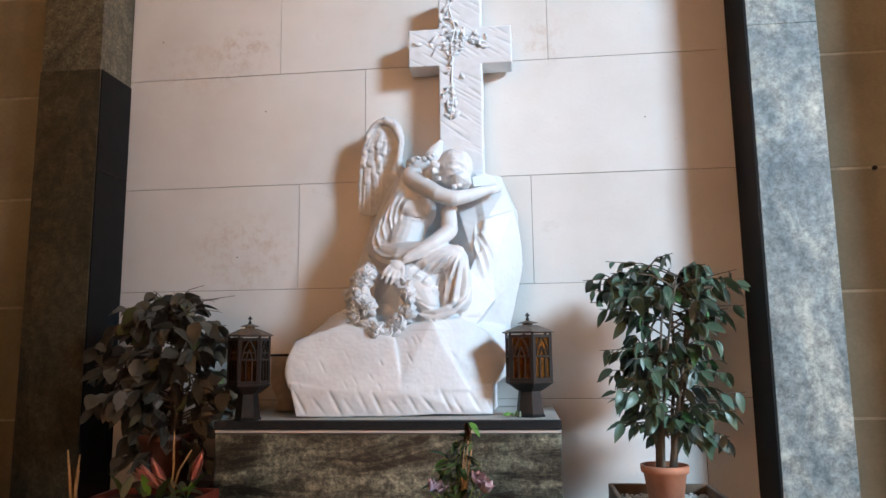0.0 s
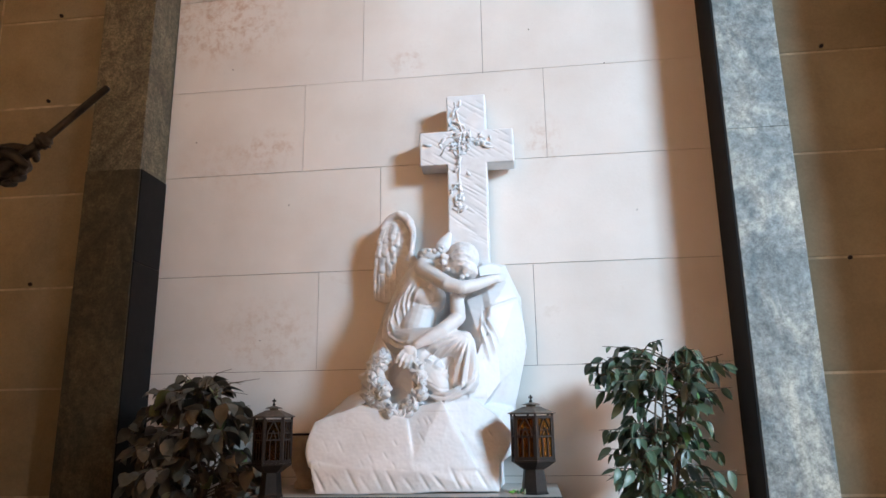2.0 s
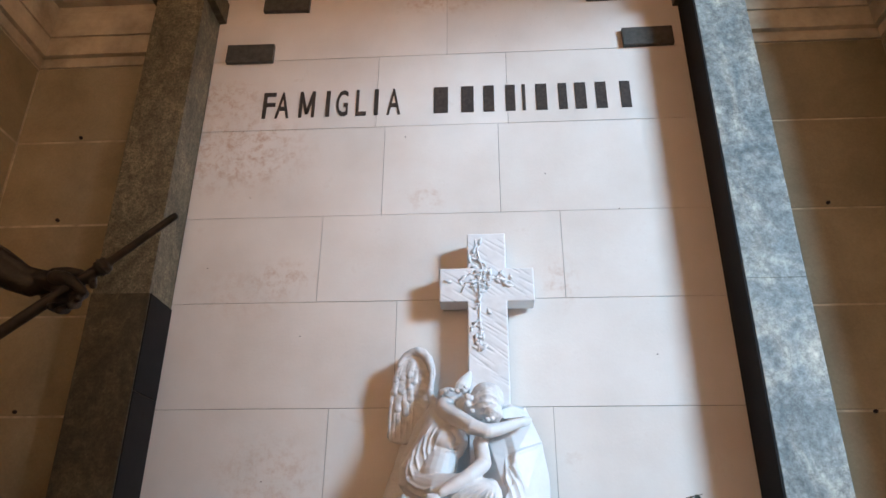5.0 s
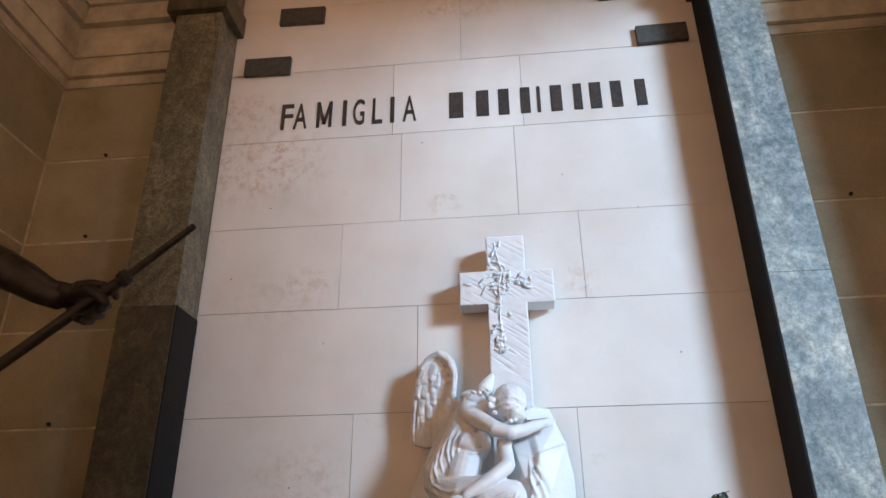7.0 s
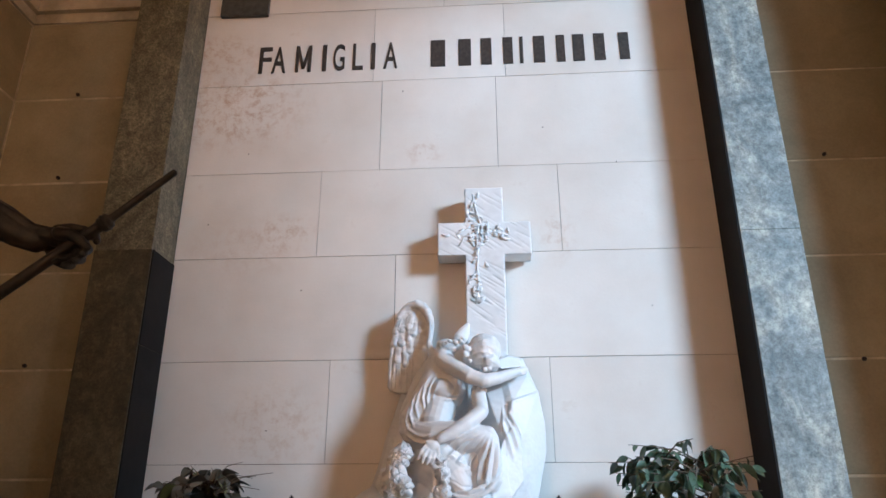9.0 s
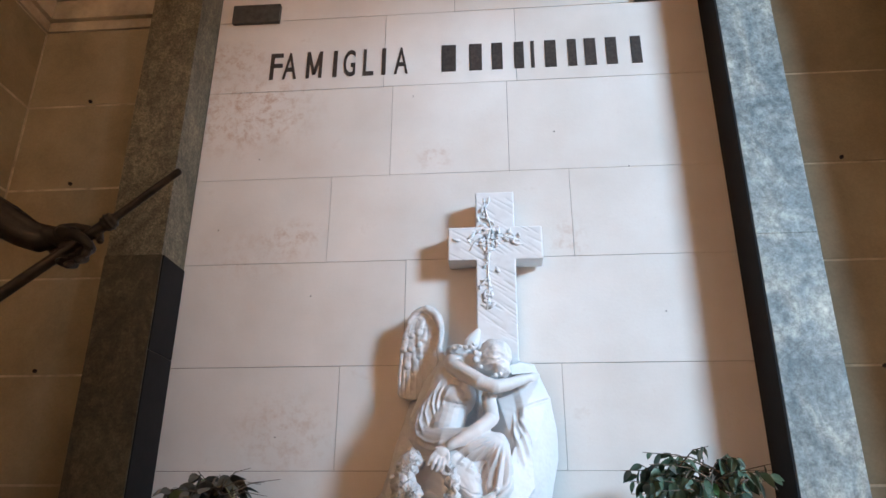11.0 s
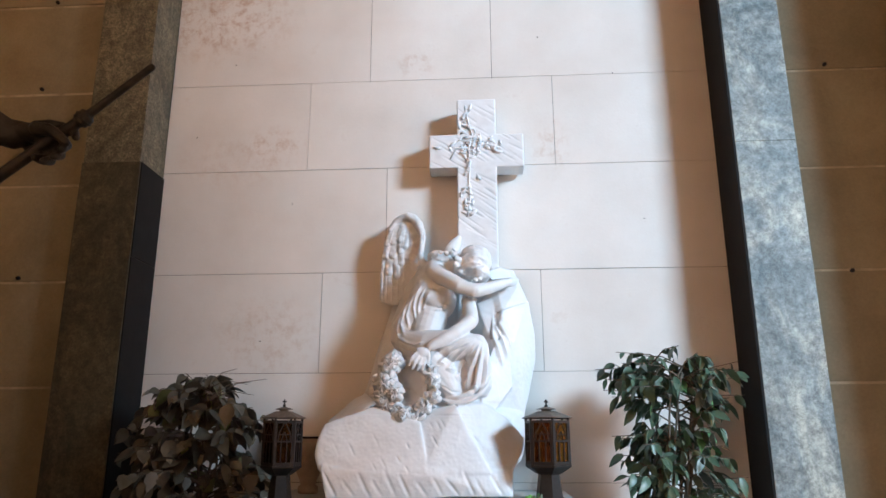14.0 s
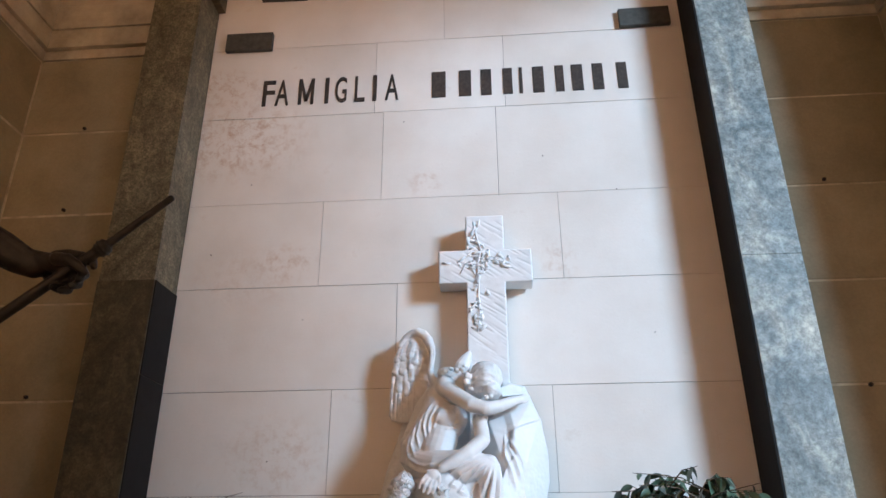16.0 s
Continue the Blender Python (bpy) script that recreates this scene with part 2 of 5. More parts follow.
LILAC = plain("lilac_petal", (0.80, 0.60, 0.68), 0.5, 0, 0.2, 24)
WITHER = plain("withered_petal", (0.42, 0.22, 0.10), 0.7, 0, 0.3, 30)


# ---- mesh helpers ----
def finish(bm, name, mat, smooth=False):
    me = bpy.data.meshes.new(name)
    bmesh.ops.recalc_face_normals(bm, faces=bm.faces)
    bm.to_mesh(me)
    bm.free()
    me.materials.append(mat)
    if smooth:
        me.polygons.foreach_set("use_smooth", [True] * len(me.polygons))
    return me


def part(name, bm, mat, parent=None, label="", smooth=False):
    ob = new(name, finish(bm, name, mat, smooth))
    if parent:
        ob.parent = parent
    if label:
        ob["label"] = label
    return ob


def empty(name, place=(0, 0, 0)):
    ob = new(name)
    ob.location = place
    return ob


def box(bm, x0, x1, y0, y1, z0, z1, bevel=0.0):
    r = bmesh.ops.create_cube(bm, size=1.0)
    vs = r["verts"]
    for v in vs:
        v.co = Vector((x0 + (v.co.x + 0.5) * (x1 - x0), y0 + (v.co.y + 0.5) * (y1 - y0), z0 + (v.co.z + 0.5) * (z1 - z0)))
    if bevel:
        es = list({e for v in vs for e in v.link_edges})
        bmesh.ops.bevel(bm, geom=es, offset=bevel, segments=2, affect="EDGES", profile=0.6)
    return bm


def boxed(x0, x1, y0, y1, z0, z1, bevel=0.0):
    return box(bmesh.new(), x0, x1, y0, y1, z0, z1, bevel)


def tube(bm, pts, radii, sides=10, flat=1.0):
    """A closed tapered tube along points."""
    pts = [Vector(p) for p in pts]
    rings = []
    side = None
    for i, p in enumerate(pts):
        d = (pts[min(i + 1, len(pts) - 1)] - pts[max(i - 1, 0)]).normalized()
        if side is None:
            side = d.cross(Vector((0, 1, 0)) if abs(d.y) < 0.9 else Vector((1, 0, 0))).normalized()
        side = (side - d * side.dot(d)).normalized()
        other = d.cross(side)
        r = radii[i] if isinstance(radii, (list, tuple)) else radii
        rings.append([bm.verts.new(p + side * (r * math.cos(a)) + other * (r * flat * math.sin(a))) for a in (2 * math.pi * k / sides for k in range(sides))])
    for a, b in zip(rings, rings[1:]):
        for k in range(sides):
            bm.faces.new((a[k], a[(k + 1) % sides], b[(k + 1) % sides], b[k]))
    bm.faces.new(rings[0][::-1])
    bm.faces.new(rings[-1])
    return bm


def limb(bm, pts, radii, sides=14, flat=1.0):
    """A tube with rounded ends."""
    pts = [Vector(p) for p in pts]
    a, b = (pts[0] - pts[1]).normalized(), (pts[-1] - pts[-2]).normalized()
    head = [pts[0] + a * radii[0] * k for k in (0.95, 0.7)]
    tail = [pts[-1] + b * radii[-1] * k for k in (0.7, 0.95)]
    return tube(bm, head + pts + tail, [radii[0] * 0.3, radii[0] * 0.72] + list(radii) + [radii[-1] * 0.72, radii[-1] * 0.3], sides, flat)


def ball(bm, c, r, turn=(0, 0, 0), level=3):
    """An ellipsoid with radii r, turned by degrees."""
    r = r if isinstance(r, tuple) else (r, r, r)
    m = pose(*c, *turn) @ Matrix.Diagonal((*r, 1))
    bmesh.ops.create_icosphere(bm, subdivisions=level, radius=1.0, matrix=m)
    return bm


def hull(bm, pts):
    vs = [bm.verts.new(p) for p in pts]
    r = bmesh.ops.convex_hull(bm, input=vs)
    junk = {g for g in r["geom_interior"] + r["geom_unused"] if isinstance(g, bmesh.types.BMVert)}
    if junk:
        bmesh.ops.delete(bm, geom=list(junk), context="VERTS")
    return bm


def lathe(bm, profile, sides=24, start=0.0, place=(0, 0, 0)):
    rings = [[bm.verts.new((place[0] + r * math.cos(start + 2 * math.pi * k / sides), place[1] + r * math.sin(start + 2 * math.pi * k / sides), place[2] + z)) for k in range(sides)] for r, z in profile]
    for a, b in zip(rings, rings[1:]):
        for k in range(sides):
            bm.faces.new((a[k], a[(k + 1) % sides], b[(k + 1) % sides], b[k]))
    bm.faces.new(rings[0][::-1])
    bm.faces.new(rings[-1])
    return bm


# ---- the chapel: floor, walls, ceiling ----
XL, XR, YB, TOP = -2.82, 2.70, -6.4, 6.4
WL, WR = -1.69, 1.528
PD = -0.28
BW = -0.15

# unseen floor and ceiling, their tones set to bounce warm light onto the walls
tagged(part("floor", boxed(-9, 15.2, -14.6, 3.0, -0.2, 0.0), PAVING), "worn brown stone floor of the chapel", "floor", kind="structure")
tagged(part("ceiling", boxed(XL - 0.4, XR + 0.4, YB - 0.4, 0.6, TOP, TOP + 0.25), PLASTER), "unseen plastered chapel ceiling, pale to bounce light", "ceiling", kind="structure")
# unseen south wall; its opening is sized to admit the warm fill
south = bmesh.new()
box(south, XL - 0.4, -2.8, YB - 0.3, YB, 0, TOP)
box(south, -0.1, XR + 0.4, YB - 0.3, YB, 0, TOP)
box(south, -2.8, -0.1, YB - 0.3, YB, 6.15, TOP)
tagged(part("wall_south", south, BROWN), "unseen brown stone wall with an opening added for warm fill", "wall", kind="structure")
# both ochre walls are added out of view to reflect warm fill
tagged(part("bounce_wall", boxed(14.8, 15.2, -14.0, 3.0, 0, 8), OCHRE), "unseen ochre wall added to bounce warm light from the east", "wall", kind="structure")
tagged(part("bounce_wall", boxed(-9, 9, -14.6, -14.2, 0, 10), OCHRE), "unseen ochre wall added to bounce warm light from the south", "wall", kind="structure")

# unseen side wall, added so its wide tall opening trims the daylight beam
east = bmesh.new()
box(east, XR, XR + 0.4, -1.0, 0.3, 0, TOP)
box(east, XR, XR + 0.4, YB, -3.35, 0, TOP)
box(east, XR, XR + 0.4, -3.35, -1.0, 5.45, TOP)
tagged(part("wall_east", east, BROWN), "unseen brown stone wall whose opening shapes the daylight", "wall", kind="structure")

# marble-clad wall behind the monument
COURSES = (0.0, 0.63, 1.215, 1.78, 2.338, 2.958, 3.52, 4.165, 4.737, 5.32, 5.9, TOP)
SPLITS = ((0.2,), (-0.9, 1.3), (-0.3, 1.22), (-0.706, 0.515), (-0.35,), (-0.825, 0.623), (-0.465, 0.267), (-0.528, 0.334), (-0.064,), (-0.7, 0.5), (0.1,))
wall = tagged(part("wall_north", boxed(WL - 0.01, WR + 0.01, 0.006, 0.3, 0, TOP), JOINT), "wall clad in large pale limestone blocks with dark thin joints", "wall", kind="structure")
rnd = random.Random(4)


def block(x0, x1, z0, z1, y0, y1, parent, mat, gap, bevel=0.003):
    ob = part("block", boxed(x0 + gap, x1 - gap, y0, y1, z0 + gap, z1 - gap, bevel), mat, parent)
    return ob


for i, cuts in enumerate(SPLITS):
    xs = (WL, *cuts, WR)
    for a, b in zip(xs, xs[1:]):
        g = rnd.uniform(0.0007, 0.0016)
        block(a, b, COURSES[i], COURSES[i + 1], rnd.uniform(-0.002, 0.001), 0.02, wall, PALE, g, 0.002)

# brown ashlar either side, with pale raised joints
BROWNZ = (0.0, 0.56, 1.13, 1.70, 2.275, 2.84, 3.42, 4.02, 4.61)


def ashlar(name, label, x0, x1):
    w = tagged(part(name, boxed(x0, x1, BW + 0.002, 0.3, 0, TOP), MORTAR), label, "wall", kind="structure")
    for a, b in zip(BROWNZ, BROWNZ[1:]):
        block(x0, x1, a, b, BW + rnd.uniform(-0.003, 0.002), BW + 0.02, w, BROWN, 0.0055, 0.005)
    return w


ashlar("wall_north_west", "brown sandstone ashlar wall beside the pier", XL, -2.0)
ashlar("wall_north_east", "brown sandstone ashlar wall beside the pier", 1.83, XR)
west = tagged(part("wall_west", boxed(XL - 0.4, XL - 0.002, YB, 0.3, 0, TOP), MORTAR), "brown sandstone ashlar side wall", "wall", kind="structure")
for i, (a, b) in enumerate(zip(BROWNZ, BROWNZ[1:])):
    ys = [YB, -4.6, -3.3 - 0.5 * (i % 2), -1.55 - 0.5 * (i % 2), BW]
    for p, q in zip(ys, ys[1:]):
        part("block", boxed(XL - 0.02, XL + rnd.uniform(-0.002, 0.003), p + 0.005, q - 0.005, a + 0.005, b - 0.005, 0.005), BROWN, west)

# stepped cornice over the brown walls
STEPS = ((4.61, 4.685, 0.015), (4.685, 4.835, 0.05), (4.835, 5.03, 0.064), (5.03, 5.11, 0.045), (5.11, 5.26, 0.10), (5.26, 5.34, 0.125), (5.34, TOP, 0.0))


def cornice(name, label, x0, x1):
    bm = bmesh.new()
    for a, b, out in STEPS:
        box(bm, x0, x1, BW - out, BW + 0.1, a, b, 0.004)
    return tagged(part(name, bm, CORNICE), label, "cornice", kind="structure")


cornice("trim_north_west", "moulded pale stone cornice", XL, -2.0)
cornice("trim_north_east", "moulded pale stone cornice", 1.83, XR)
bm = bmesh.new()
for a, b, out in STEPS:
    box(bm, XL - 0.1, XL + out + 0.002, YB, BW - out, a, b, 0.004)
tagged(part("trim_west", bm, CORNICE), "moulded pale stone cornice along the side wall", "cornice", kind="structure")
bm = bmesh.new()
for a, b, out in STEPS[:6]:
    box(bm, XR - out - 0.002, XR + 0.02, -1.0, BW - out, a, b, 0.004)
tagged(part("trim_east", bm, CORNICE), "moulded pale stone cornice along the side wall", "cornice", kind="structure")


def pier(name, label, x0, x1, pieces):
    p = tagged(empty(name, ((x0 + x1) / 2, PD / 2, 0)), label, "pier", kind="structure")
    for z0, z1, grow, mat in pieces:
        ob = part("slab", boxed(x0 - grow, x1 + grow, PD - grow, 0.05, z0 + 0.0004, z1 - 0.0004, 0.003), mat)
        ob.parent = p
        ob.matrix_parent_inverse = Matrix.Translation(p.location).inverted()
    return p


west_pier = pier("pier_west", "shade-toned olive marble pier on a dark smoky marble block", -2.02, WL - 0.002,
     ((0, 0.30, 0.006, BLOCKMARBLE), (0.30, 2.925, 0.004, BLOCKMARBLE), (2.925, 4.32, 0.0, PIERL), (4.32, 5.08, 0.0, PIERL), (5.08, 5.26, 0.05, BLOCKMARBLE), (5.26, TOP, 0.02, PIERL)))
east_pier = pier("pier_east", "blue-grey veined marble pier with a dark inner return", WR + 0.012, 1.852,
     ((0, 2.95, 0.0, PIER), (2.95, 5.08, 0.0, PIER), (5.08, 5.26, 0.05, BLOCKMARBLE), (5.26, TOP, 0.02, PIER)))
# thin black sheet puts the shade of the east pier's inner side into colour
ob = part("slab", boxed(WR + 0.001, WR + 0.0115, PD + 0.001, 0.0, 0, 5.08), SLATESHADE, None, "black sheet on the inner return")
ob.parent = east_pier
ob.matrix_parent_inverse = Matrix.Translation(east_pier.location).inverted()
# dark slate cladding on the inner side of the west block
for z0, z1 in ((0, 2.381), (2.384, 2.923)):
    ob = part("slab", boxed(WL + 0.003, WL + 0.010, PD + 0.002, -0.001, z0, z1, 0.002), SLATESHADE, None, "black sheet on the inner return")
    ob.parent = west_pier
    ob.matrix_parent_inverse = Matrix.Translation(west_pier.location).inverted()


# ---- inscription and slate plaques on the wall ----
LZ0, LZ1 = 4.257, 4.463
sign = tagged(empty("inscription", (0, 0, LZ0)), "dark metal capital letters and bars on the pale wall", "inscription")


def letter(ch, x0, x1):
    if ch == "M":
        w, h, k = x1 - x0, LZ1 - LZ0, 0.021
        bm = bmesh.new()
        for a in (x0, x1 - k):
            box(bm, a, a + k, -0.005, 0.0, LZ0, LZ1)
        for s in (-1, 1):
            mid = (x0 + x1) / 2
            q = [(mid + s * w / 2, LZ1), (mid + s * (w / 2 - k), LZ1), (mid - s * 0.0105, LZ0 + h * 0.12), (mid + s * 0.0105, LZ0 + h * 0.12)]
            hull(bm, [(x, y, z) for x, z in q for y in (-0.0052, 0.0)])
        ob = part("letter", bm, LETTER)
        ob.parent = sign
        ob.matrix_parent_inverse = Matrix.Translation(sign.location).inverted()
        return
    cu = bpy.data.curves.new("letter", "FONT")
    cu.body, cu.extrude, cu.offset, cu.resolution_u = ch, 0.02, 0.008, 6
    tmp = new("letter_form", cu)
    dg = bpy.context.evaluated_depsgraph_get()
    me = bpy.data.meshes.new_from_object(tmp.evaluated_get(dg))
    bpy.data.objects.remove(tmp)
    co = np.empty(len(me.vertices) * 3)
    me.vertices.foreach_get("co", co)
    co = co.reshape(-1, 3)
    lo, hi = co.min(0), co.max(0)
    f = (co - lo) / (hi - lo)
    out = np.stack([x0 + f[:, 0] * (x1 - x0), -0.005 + 0.005 * (1 - f[:, 2]), LZ0 + f[:, 1] * (LZ1 - LZ0)], 1)
    me.vertices.foreach_set("co", out.ravel())
    me.materials.clear()
    me.materials.append(LETTER)
    ob = new("letter", me)
    ob.parent = sign
    ob.matrix_parent_inverse = Matrix.Translation(sign.location).inverted()


for ch, a, b in (("F", -1.295, -1.212), ("A", -1.208, -1.114), ("M", -1.048, -0.943), ("I", -0.869, -0.842),
                 ("G", -0.797, -0.720), ("L", -0.666, -0.597), ("I", -0.544, -0.517), ("A", -0.460, -0.369)):
    letter(ch, a, b)
for a, b in ((-0.149, -0.055), (0.032, 0.114), (0.178, 0.248), (0.323, 0.386), (0.431, 0.453),
             (0.520, 0.593), (0.668, 0.723), (0.774, 0.847), (0.910, 0.979), (1.068, 1.133)):
    ob = part("bar", boxed(a, b, -0.005, 0.0, LZ0, LZ1, 0.001), LETTER)
    ob.parent = sign
    ob.matrix_parent_inverse = Matrix.Translation(sign.location).inverted()

for x, z, w, tilt in ((-1.425, 4.785, 0.33, 0.6), (-1.207, 5.225, 0.33, 1.2), (1.288, 4.81, 0.335, -0.8), (1.07, 5.225, 0.33, -0.6)):
    ob = tagged(part("wall_plaque", boxed(-w / 2, w / 2, -0.035, 0.0, -0.072, 0.072, 0.004), SLATE), "blank dark slate plaque fixed to the pale wall", "plaque", "slate plaques")
    ob.location, ob.rotation_euler = (x, -0.002, z), (0, radians(tilt), 0)

# old nail holes in the pale wall
for x, z in ((-1.504, 3.183), (-1.038, 1.955), (-1.30, 3.66), (0.98, 3.524), (1.10, 2.62), (-0.9, 2.75), (-0.33, 4.08), (0.55, 3.78)):
    ob = tagged(part("nail", lathe(bmesh.new(), [(0.0038, 0), (0.0038, 0.003), (0.002, 0.005)], 8), JOINT), "tiny dark nail stub in the pale wall", "nail", "wall nails")
    ob.location, ob.rotation_euler = (x, -0.0015, z), (radians(90), 0, 0)

# small iron hooks and holes in the brown ashlar
for x, y, z in ((-2.40, BW, 4.045), (-2.415, BW, 3.455), (-2.38, BW, 2.30), (2.10, BW, 2.27), (2.12, BW, 3.45)):
    ob = tagged(part("wall_anchor", lathe(bmesh.new(), [(0.011, 0), (0.011, 0.012), (0.006, 0.02)], 10), IRON), "small rusty iron anchor in the stone joint", "anchor", "wall anchors")
    ob.location, ob.rotation_euler = (x, y - 0.001, z), (radians(90), 0, 0)

# ---- altar ----
altar = tagged(empty("altar", (-0.115, -0.4, 0)), "dark green veined marble altar with a slate-edged slab", "altar")
for n, bm, m, l in (("body", boxed(-0.80, 0.588, -0.742, -0.002, 0, 1.128, 0.006), DARKMARBLE, ""),
                    ("moulding", boxed(-0.80, 0.588, -0.745, -0.002, 1.131, 1.144, 0.002), SLABTOP, "thin pale bedding strip"),
                    ("slab_edge", boxed(-0.802, 0.589, -0.754, -0.70, 1.146, 1.179, 0.003), SLABEDGE, "polished black slab edge"),
                    ("top", boxed(-0.800, 0.587, -0.699, -0.002, 1.144, 1.180, 0.002), SLABTOP, "dusty grey stone top")):
    ob = part(n, bm, m, None, l)
    ob.parent = altar
    ob.matrix_parent_inverse = Matrix.Translation(altar.location).inverted()


# ---- the marble monument: mourning angel, cross and rock in one carving ----
def monument():
    bm = bmesh.new()
    BZ = 1.182

    # rough base: the foot, then the mass over it
    hull(bm, [(-0.50, -0.645, BZ), (0.320, -0.53, BZ), (0.325, -0.06, BZ), (-0.50, -0.06, BZ),
              (-0.522, -0.648, 1.287), (-0.349, -0.655, 1.296), (-0.054, -0.622, 1.281), (-0.524, -0.640, 1.323), (0.323, -0.520, 1.315), (-0.615, -0.080, 1.268), (0.322, -0.080, 1.295)])
    hull(bm, [(-0.535, -0.635, 1.299), (-0.560, -0.610, 1.367), (-0.550, -0.600, 1.431), (-0.530, -0.570, 1.502), (-0.317, -0.545, 1.575), (-0.093, -0.570, 1.498), (-0.074, -0.600, 1.417), (-0.061, -0.614, 1.331), (-0.061, -0.624, 1.291), (-0.350, -0.650, 1.301),
              (-0.628, -0.200, 1.412), (-0.619, -0.140, 1.495), (-0.594, -0.120, 1.518), (-0.136, -0.400, 1.577), (-0.616, -0.140, 1.279), (-0.146, -0.200, 1.274)])
    hull(bm, [(-0.097, -0.535, 1.499), (-0.076, -0.575, 1.417), (-0.061, -0.612, 1.331), (-0.061, -0.622, 1.290), (0.225, -0.555, 1.283), (0.172, -0.555, 1.368), (0.104, -0.560, 1.494), (0.069, -0.545, 1.582), (-0.107, -0.500, 1.541), (-0.032, -0.520, 1.570), (-0.085, -0.200, 1.585), (0.193, -0.150, 1.299)])
    hull(bm, [(0.068, -0.520, 1.583), (0.103, -0.535, 1.495), (0.172, -0.535, 1.368), (0.225, -0.535, 1.282), (0.322, -0.515, 1.285), (0.370, -0.440, 1.378), (0.379, -0.400, 1.434), (0.295, -0.440, 1.535), (0.204, -0.460, 1.588), (0.124, -0.460, 1.609), (0.308, -0.100, 1.296), (0.202, -0.100, 1.612)])
    hull(bm, [(0.229, -0.420, 1.569), (0.307, -0.420, 1.509), (0.383, -0.300, 1.408), (0.363, -0.320, 1.329), (0.313, -0.400, 1.285), (0.387, -0.240, 1.573), (0.396, -0.060, 1.580), (0.386, -0.060, 1.350), (0.201, -0.060, 1.585), (0.250, -0.080, 1.282)])
    # rock behind the legs, up to the hands, broken into facets
    hull(bm, [(0.290, -0.340, 2.050), (0.423, -0.260, 2.107), (0.454, -0.240, 1.955), (0.451, -0.240, 1.811), (0.418, -0.250, 1.655), (0.386, -0.250, 1.545), (0.329, -0.360, 1.677), (0.318, -0.370, 1.828), (0.297, -0.360, 1.941), (0.208, -0.400, 1.570), (0.377, -0.060, 1.552), (0.465, -0.060, 1.875), (0.440, -0.060, 2.145), (0.186, -0.060, 2.066), (0.172, -0.060, 1.585)])
    hull(bm, [(0.228, -0.260, 2.134), (0.372, -0.250, 2.190), (0.429, -0.250, 2.100), (0.296, -0.330, 2.045), (0.242, -0.200, 2.305), (0.348, -0.200, 2.284), (0.375, -0.200, 2.240), (0.243, -0.060, 2.346), (0.362, -0.060, 2.323), (0.440, -0.060, 2.136), (0.182, -0.060, 1.944), (0.174, -0.250, 2.063)])
    hull(bm, [(0.167, -0.270, 2.104), (0.242, -0.270, 2.128), (0.296, -0.300, 2.051), (0.298, -0.340, 1.941), (0.249, -0.400, 1.840), (0.182, -0.360, 1.791), (0.121, -0.270, 1.916), (0.118, -0.240, 2.067), (0.158, -0.080, 2.156), (0.285, -0.080, 1.878), (0.121, -0.080, 1.882)])
    hull(bm, [(0.239, -0.400, 1.854), (0.297, -0.360, 1.933), (0.325, -0.380, 1.818), (0.336, -0.380, 1.676), (0.256, -0.430, 1.568), (0.177, -0.460, 1.581), (0.203, -0.440, 1.755), (0.321, -0.080, 1.640), (0.210, -0.080, 1.880), (0.173, -0.080, 1.614)])
    hull(bm, [(-0.277, -0.460, 1.578), (-0.102, -0.480, 1.500), (0.098, -0.480, 1.569), (0.219, -0.440, 1.568), (0.201, -0.430, 1.675), (-0.228, -0.420, 1.659), (-0.063, -0.440, 1.654), (-0.258, -0.200, 1.589), (0.202, -0.200, 1.579), (0.033, -0.200, 1.696)])
    # slab that carries the figure and the wing
    hull(bm, [(-0.304, -0.060, 2.112), (-0.200, -0.100, 2.195), (-0.128, -0.100, 2.317), (0.043, -0.100, 2.438), (-0.305, -0.060, 1.957), (-0.359, -0.070, 1.745), (-0.432, -0.100, 1.597), (-0.263, -0.160, 1.590), (0.028, -0.160, 1.584), (0.186, -0.110, 2.058),
              (-0.308, -0.030, 2.117), (-0.134, -0.030, 2.366), (-0.309, -0.030, 1.961), (-0.365, -0.030, 1.749), (-0.462, -0.030, 1.600), (-0.492, -0.030, 1.518), (0.170, -0.030, 1.557), (0.191, -0.030, 2.259)])
    hull(bm, [(-0.527, -0.300, 1.535), (-0.494, -0.270, 1.563), (-0.407, -0.340, 1.586), (-0.372, -0.300, 1.620), (-0.308, -0.400, 1.597), (-0.606, -0.200, 1.516), (-0.469, -0.160, 1.638), (-0.420, -0.100, 1.670), (-0.501, -0.420, 1.510)])
    # cross
    box(bm, 0.065, 0.283, -0.165, -0.03, 1.9, 3.30, 0.006)
    box(bm, -0.092, 0.435, -0.165, -0.03, 2.885, 3.085, 0.006)
    # torso: ribs, breast, belly and hips under the thin dress
    limb(bm, [(-0.023, -0.280, 2.295), (-0.053, -0.285, 2.211), (-0.080, -0.295, 2.122), (-0.122, -0.290, 2.030), (-0.163, -0.290, 1.945)], [0.070, 0.094, 0.100, 0.104, 0.115], 22, 0.85)
    limb(bm, [(-0.082, -0.240, 2.289), (-0.139, -0.220, 2.198), (-0.182, -0.215, 2.099), (-0.220, -0.225, 1.991)], [0.046, 0.058, 0.062, 0.066], 18)
    ball(bm, (-0.049, -0.365, 2.110), (0.055, 0.042, 0.048), (0, 25, 0))
    ball(bm, (0.001, -0.310, 2.093), (0.058, 0.06, 0.082), (0, 20, 0))
